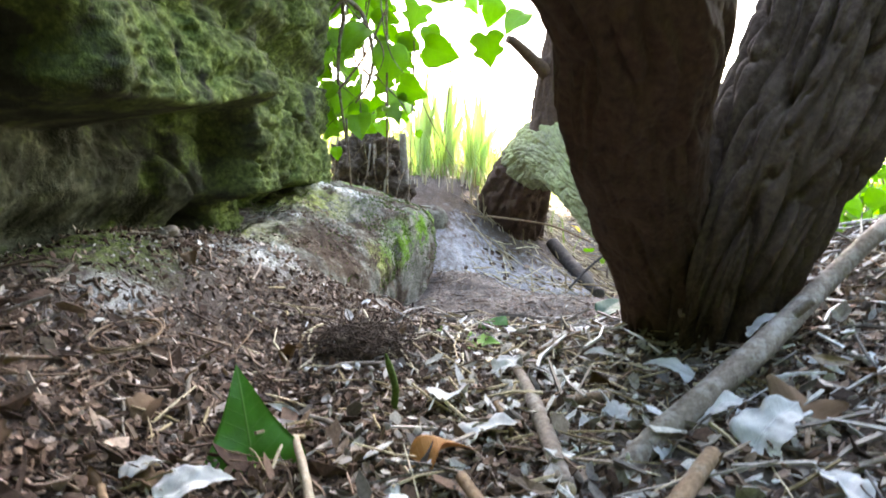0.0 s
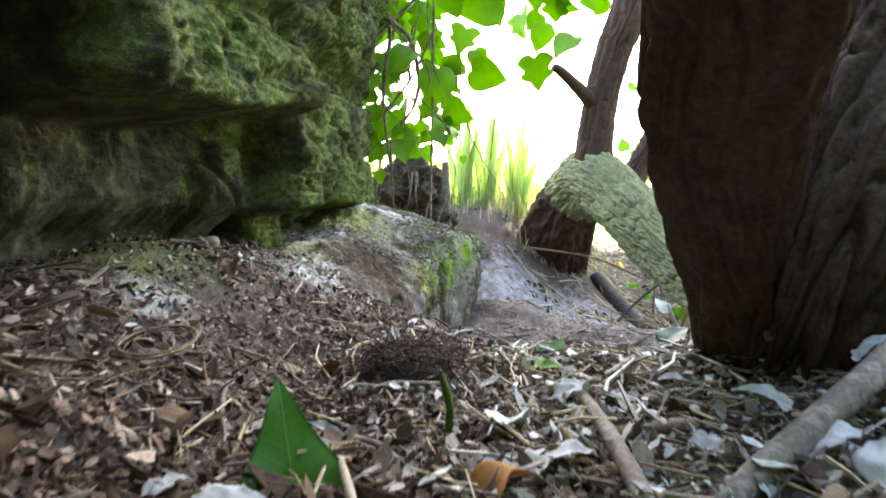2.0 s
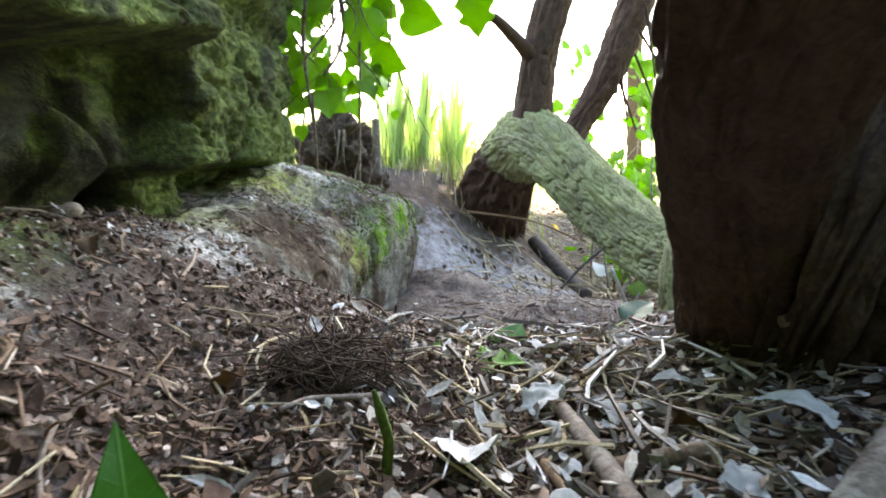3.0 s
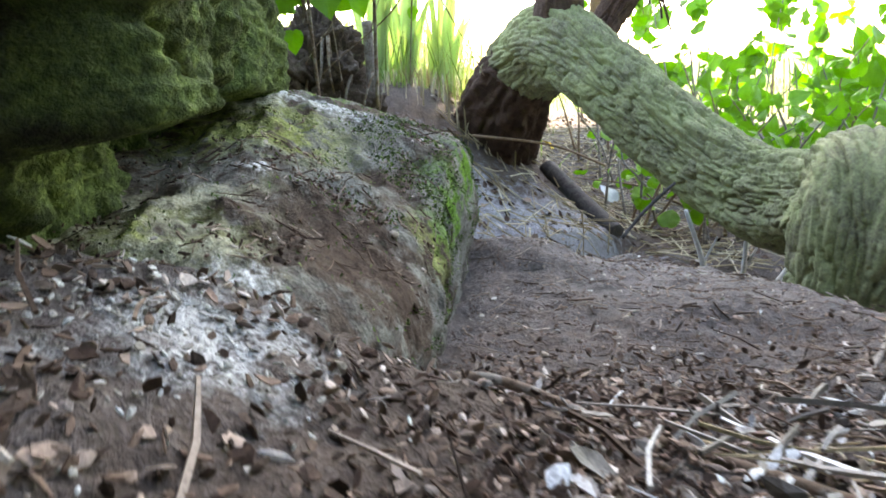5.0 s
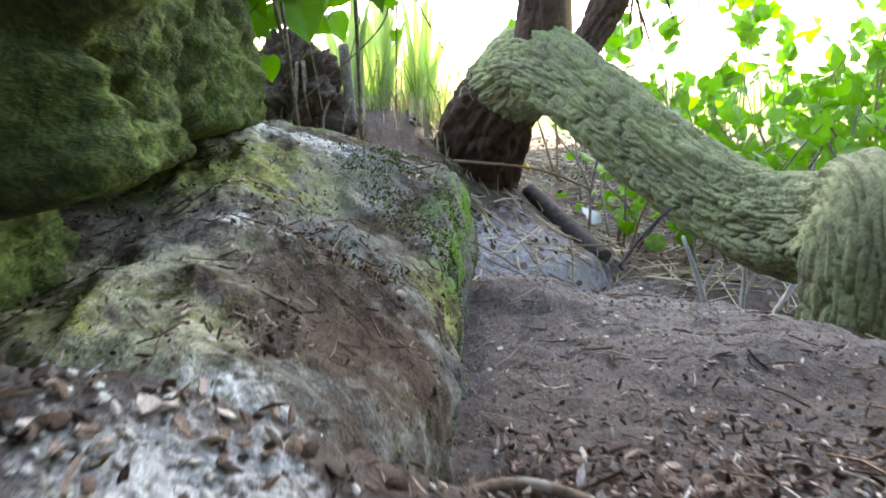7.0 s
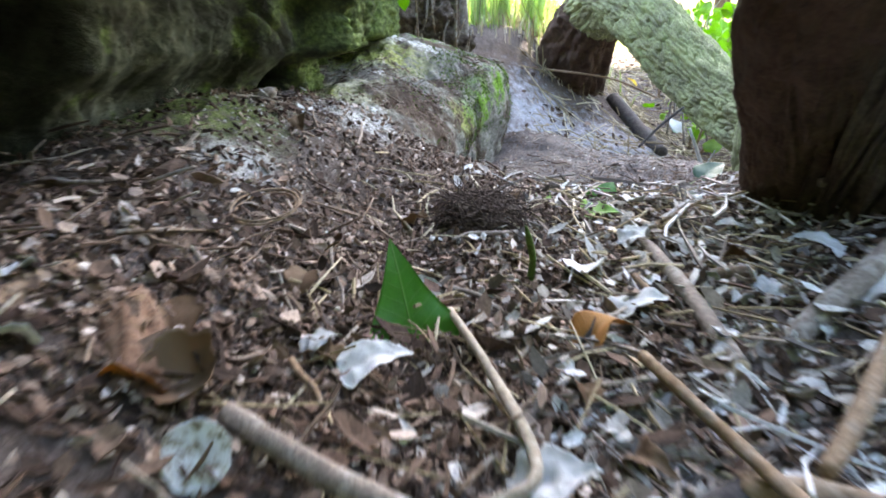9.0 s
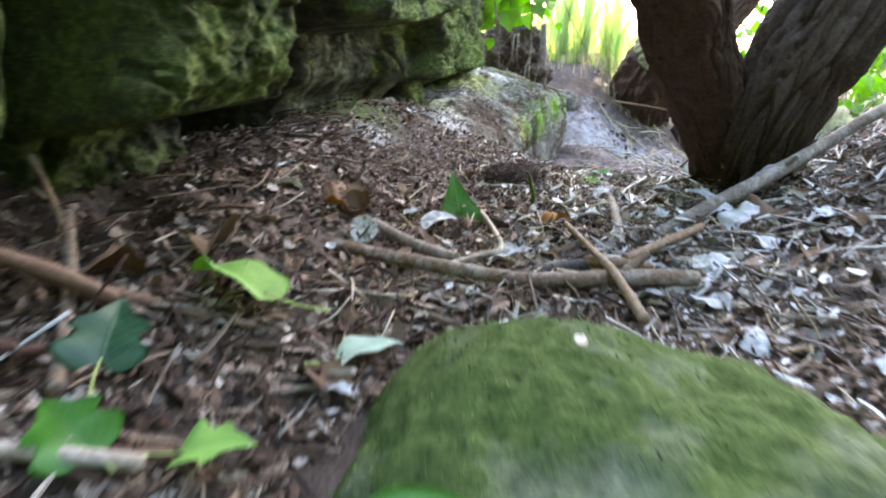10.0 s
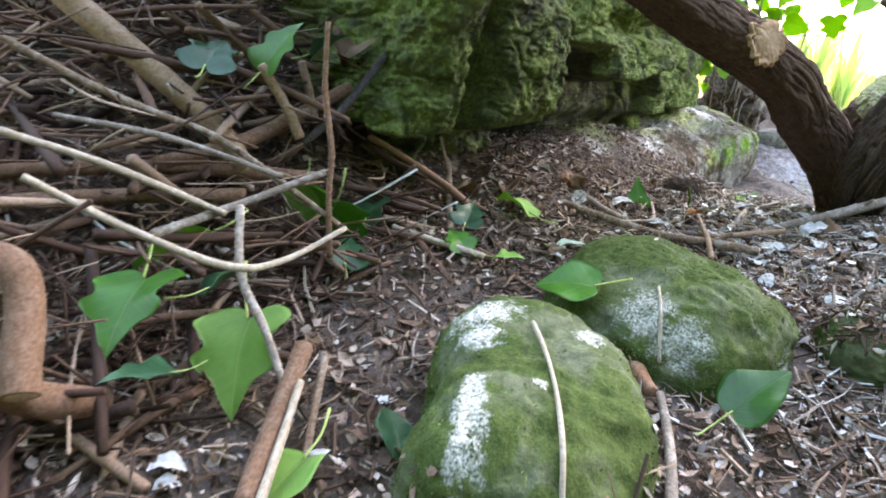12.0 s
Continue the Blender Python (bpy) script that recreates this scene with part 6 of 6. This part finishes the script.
# ---- iris and grass in the sunny opening ----
def iris_clump(place, blades, seed, label):
    r = np.random.default_rng(seed)
    ob = thing("iris_clump", place, label, "iris", "iris clumps")
    for k in range(blades):
        h, lean, a = r.uniform(0.28, 0.52), r.uniform(0.0, 0.13), r.uniform(0, 6.28)
        n = 14
        t = np.linspace(0, 1, n)
        cx, cy = 0.03 * math.cos(a) + lean * t ** 2 * math.cos(a), 0.03 * math.sin(a) + lean * t ** 2 * math.sin(a)
        w = r.uniform(0.013, 0.022) * (1 - t ** 3) + 0.0005
        ry = r.uniform(-0.6, 0.6)
        dx, dy = math.cos(ry), math.sin(ry)
        left, right = np.stack([cx - w * dx, cy - w * dy, h * t - 0.01], -1), np.stack([cx + w * dx, cy + w * dy, h * t - 0.01], -1)
        back_m = np.stack([cx - 0.004 * dy, cy + 0.004 * dx, h * t - 0.01], -1)
        v = np.stack([left, back_m, right, back_m + (0.003 * dy, -0.003 * dx, 0)], 1).reshape(-1, 3)
        mesh_object("blade", v, grid_faces(n, 4, True), IRIS, ob)


iris_clump((0.03, 3.25, on_ground(0.03, 3.25)), 9, 91, "clump of upright bright green iris blades")
iris_clump((0.18, 3.30, on_ground(0.18, 3.30)), 11, 92, "tall clump of sunlit iris blades")
iris_clump((0.05, 3.75, on_ground(0.05, 3.75)), 9, 93, "iris blades standing behind the others")
iris_clump((-0.08, 3.15, on_ground(-0.08, 3.15)), 8, 94, "small pale iris clump at the sunny edge")


def grass(name, label, n, x0, x1, y0, y1, h0, h1, mat, seed, category="grass", keep=None):
    r = np.random.default_rng(seed)
    x, y = spread(n, x0, x1, y0, y1, seed, keep)
    n = len(x)
    z = surface(x, y)
    h, a, lean = h0 + (h1 - h0) * r.random(n) ** 1.6, r.uniform(0, 6.28, n), r.uniform(0.1, 1.1, n)
    w = 0.0018 + 0.0022 * r.random(n)
    c = np.stack([x, y, z], -1)
    d, s = np.stack([np.cos(a), np.sin(a), 0 * a], -1), np.stack([-np.sin(a), np.cos(a), 0 * a], -1)
    up = np.array((0, 0, 1.0))
    rows = []
    for t, ww in ((0, 1), (0.45, 0.9), (0.8, 0.6), (1, 0.05)):
        p = c + up * (h * t * (1 - 0.25 * lean * t))[:, None] + d * (h * lean * t * t)[:, None]
        rows += [p - s * (w * ww)[:, None], p + s * (w * ww)[:, None]]
    v = np.stack(rows, 1).reshape(-1, 3)
    f = (np.arange(n) * 8)[:, None, None] + np.array([(0, 1, 3, 2), (2, 3, 5, 4), (4, 5, 7, 6)])[None]
    return tagged(mesh_object(name, v, f.reshape(-1, 4), mat, smooth=False), label, category, kind="stuff")


grass("lawn_grass", "sunlit long grass beyond the opening", 5000, -1.2, 2.2, 3.0, 5.6, 0.05, 0.28, GRASS, 101, keep=lambda x, y: np.where(x < 0.30 + 0.12 * (y - 3.0), 0.9, 0.02) * step(2.9, 3.6, y + 0.4 * (x < 0)))
grass("lawn_grass", "pale grass tufts behind the iris blades", 380, -0.35, 0.42, 3.0, 3.9, 0.10, 0.42, GRASS, 104)
grass("dry_grass", "dry straw-coloured grass at the sunny edge", 420, -0.35, 0.4, 2.85, 3.7, 0.02, 0.17, STRAW, 102)
grass("lawn_grass", "sunlit lawn beyond the trees", 9000, -5, 9, 6.5, 12, 0.04, 0.14, GRASS, 103)


# ---- leafy bush past the root ----
def bush(place, seed, nstems, nleaves, spread_x, spread_y, height, label, mat, sizes=(0.035, 0.085)):
    r = np.random.default_rng(seed)
    ob = thing("ivy_bush", place, label, "bush", "bushes")
    tips = []
    for k in range(nstems):
        x, y = r.uniform(-spread_x, spread_x), r.uniform(-spread_y, spread_y)
        z0 = on_ground(place[0] + x, place[1] + y) - place[2]
        dx, dy, h = r.normal() * 0.16, r.normal() * 0.12, height * r.uniform(0.5, 1.1)
        flat = r.random() < 0.35
        if flat:
            h *= 0.3
            dx *= 1.6
        pts = [(x, y, z0, 0.006), (x + dx * 0.3, y + dy * 0.3, z0 + h * 0.45, 0.005), (x + dx * 0.6 + r.normal() * 0.04, y + dy * 0.7, z0 + h * 0.75, 0.0035), (x + dx, y + dy, z0 + h, 0.002)]
        v, f = tube(pts, 16, 6, 0.001, 120, 0.3, 0.002)
        mesh_object("stem", v, f, TWIG_GREY if k % 3 else TWIG_TAN, ob)
        tips += [spline(pts, 12)[j, :3] for j in range(5, 12)]
    for k in range(nleaves):
        p = tips[int(r.integers(len(tips)))] + r.normal(size=3) * 0.05
        key = ("hung", k % 4)
        b = new("leaf", BLADES[key])
        b.parent = ob
        s = r.uniform(*sizes)
        b.matrix_basis = pose(*p, r.uniform(20, 100), r.normal() * 25, r.uniform(-180, 180)) @ Matrix.Diagonal((s, s, s, 1))


bush((1.35, 2.95, on_ground(1.35, 2.95)), 111, 42, 290, 0.55, 0.35, 0.60, "leafy ivy bush with bare crossing stems", LEAF_BACKLIT)
bush((2.1, 3.3, on_ground(2.1, 3.3)), 112, 30, 280, 0.6, 0.5, 0.8, "taller ivy bush beyond the mossy root", LEAF_BACKLIT, (0.05, 0.11))
bush((1.75, 0.9, on_ground(1.75, 0.9)), 113, 12, 60, 0.2, 0.25, 0.4, "low ivy growing past the forked tree", LEAF_BACKLIT)


bush((2.6, 5.0, on_ground(2.6, 5.0)), 116, 40, 290, 1.2, 0.5, 1.3, "tall sunlit shrub at the edge of the lawn", LEAF_BACKLIT, (0.08, 0.15))
bush((1.35, 3.9, on_ground(1.35, 3.9)), 114, 30, 150, 0.4, 0.3, 0.75, "thin bush of bare stems in the sun", LEAF_BACKLIT)
bush((1.75, 2.55, on_ground(1.75, 2.55)), 115, 30, 220, 0.45, 0.25, 0.45, "low ivy bush behind the mossy root", LEAF_BACKLIT)


# ---- single twigs and scraps lying on top ----
def loose_twigs(count, seed):
    r = np.random.default_rng(seed)
    kinds = []
    for k in range(8):
        L, q = r.uniform(0.018, 0.05), r.uniform(0.0009, 0.0026)
        v, f = tube([(-L, 0, 0, q), (-L * 0.3, r.normal() * L * 0.12, q, q), (L * 0.4, r.normal() * L * 0.12, q * 0.6, q * 0.85), (L, 0, 0, q * 0.6)], 12, 7, 0.0003, 400, 0.3, 0.0006, seed=k)
        ob = mesh_object("loose_twig", v, f, (TWIG_BROWN, TWIG_TAN, TWIG_GREY, TWIG_PALE)[k % 4])
        kinds.append((tagged(ob, ("thin brown twig lying on the litter", "thin tan twig lying on the litter", "thin grey twig lying on the litter", "thin bleached twig lying on the litter")[k % 4], "twig", "loose twigs"), q))
    x, y = spread(count, -0.5, 0.65, -0.95, 1.0, seed, lambda x, y: litter_share(x, y) * (1 - 0.9 * step(0.58, 0.75, y) * step(0.22, 0.02, x)) * (np.hypot(x + 0.13, y - 0.49) > 0.075))
    z, n = rest(x, y)
    for k in range(len(x)):
        ob, q = kinds[k % 8]
        m = pose(x[k], y[k], z[k] + 0.007 + q, math.degrees(math.atan2(-n[k][1], 1)) * -1 + r.normal() * 5, math.degrees(math.atan2(n[k][0], 1)) + r.normal() * 6, r.uniform(0, 360))
        if k < 8:
            ob.matrix_basis = m
        else:
            copy_thing(ob, m)


def loose_scraps(count, seed):
    r = np.random.default_rng(seed)
    x, y = spread(count, -0.5, 0.65, -0.95, 1.0, seed, lambda x, y: litter_share(x, y) * (1 - 0.9 * step(0.58, 0.75, y) * step(0.22, 0.02, x)) * (np.hypot(x + 0.13, y - 0.49) > 0.075))
    z, n = rest(x, y)
    first = {}
    for k in range(len(x)):
        kind = k % 6
        m = pose(x[k], y[k], z[k] + 0.009, r.normal() * 18, r.normal() * 18, r.uniform(0, 360))
        if kind in first:
            copy_thing(first[kind], m)
        else:
            mat, text = ((LEAF_BROWN, "brown"), (LEAF_WHITE, "bleached"), (LEAF_BROWN, "dark brown"))[kind % 3]
            first[kind] = leaf("leaf_scrap", (0, 0, 0), 0.020 + 0.003 * kind, (0, 0, 0), mat, "torn " + text + " scrap of dead leaf on the litter", group="leaf scraps", lobes=False, fold=0.35, droop=0.9, stem=0.0, ragged=0.2, variant=40 + kind, width=0.7)
            first[kind].matrix_basis = m


loose_twigs(240, 131)
loose_scraps(150, 132)
stick("moss_strand", [(-0.028, 0.60, 0.060, 0.0035), (-0.026, 0.595, 0.085, 0.003), (-0.030, 0.59, 0.105, 0.0025), (-0.033, 0.588, 0.118, 0.001)], MOSS, "thin mossy green sprout standing in the litter", "moss", 20, 8, 0.001, 300, 0.002)

# ---- moss fuzz on the stones ----
def moss_fuzz(name, label, ob, count, length, seed, keep):
    r = np.random.default_rng(seed)
    me = ob.data
    n = len(me.polygons)
    cen, nor, area = np.empty(n * 3), np.empty(n * 3), np.empty(n)
    me.polygons.foreach_get("center", cen)
    me.polygons.foreach_get("normal", nor)
    me.polygons.foreach_get("area", area)
    m = np.array(ob.matrix_basis)
    cen, nor = cen.reshape(-1, 3) @ m[:3, :3].T + m[:3, 3], nor.reshape(-1, 3) @ m[:3, :3].T
    w = area * keep(cen, nor)
    i = r.choice(n, count, p=w / w.sum())
    c = cen[i] + r.normal(size=(count, 3)) * 0.0016
    up = nor[i] + 0.7 * r.normal(size=(count, 3))
    up /= np.linalg.norm(up, axis=1)[:, None]
    s = np.cross(up, r.normal(size=(count, 3)))
    s /= np.linalg.norm(s, axis=1)[:, None]
    L = (length * r.uniform(0.4, 1.2, count))[:, None]
    v = np.stack([c - s * L * 0.16 - nor[i] * 0.001, c + s * L * 0.16 - nor[i] * 0.001, c + up * L], 1).reshape(-1, 3)
    return tagged(mesh_object(name, v, np.arange(count * 3).reshape(-1, 3), MOSS, smooth=False), label, "moss", kind="stuff")


def slab_moss(c, n):
    return (np.exp(-(((c[:, 0] + 0.27) / 0.09) ** 2 + ((c[:, 1] - 1.33) / 0.12) ** 2)) + np.exp(-(((c[:, 0] + 0.26) / 0.08) ** 2 + ((c[:, 1] - 1.06) / 0.07) ** 2))) * step(0.46, 0.58, fbm(c * 22, 3)) * (n[:, 2] > 0.4) + 0.0005


def top_moss(c, n):
    return np.clip(n[:, 2] + 0.25, 0, 1) * step(0.42, 0.56, fbm(c * 16, 3)) + 0.02


fuzzy = [o for o in scene.objects if o.name.split(".")[0] == "mossy_stone"]
moss_fuzz("moss", "short green moss on the rounded stone", fuzzy[0], 42000, 0.0055, 121, top_moss)
moss_fuzz("moss", "short green moss on the streaked stone", fuzzy[1], 42000, 0.0055, 122, top_moss)
moss_fuzz("moss", "bright green moss along the flat stone's edge", slab, 9000, 0.006, 123, lambda c, n: step(0.13, 0.05, np.abs(c[:, 0] + 0.07 + 0.25 * (1.4 - c[:, 1]) * 0.6)) * step(1.12, 1.3, c[:, 1]) * step(0.47, 0.56, fbm(c * 20, 3)) * (c[:, 2] > 0.06) + 0.0005)
moss_fuzz("moss", "dull green moss in patches on the flat stone", slab, 14000, 0.0045, 124, slab_moss)
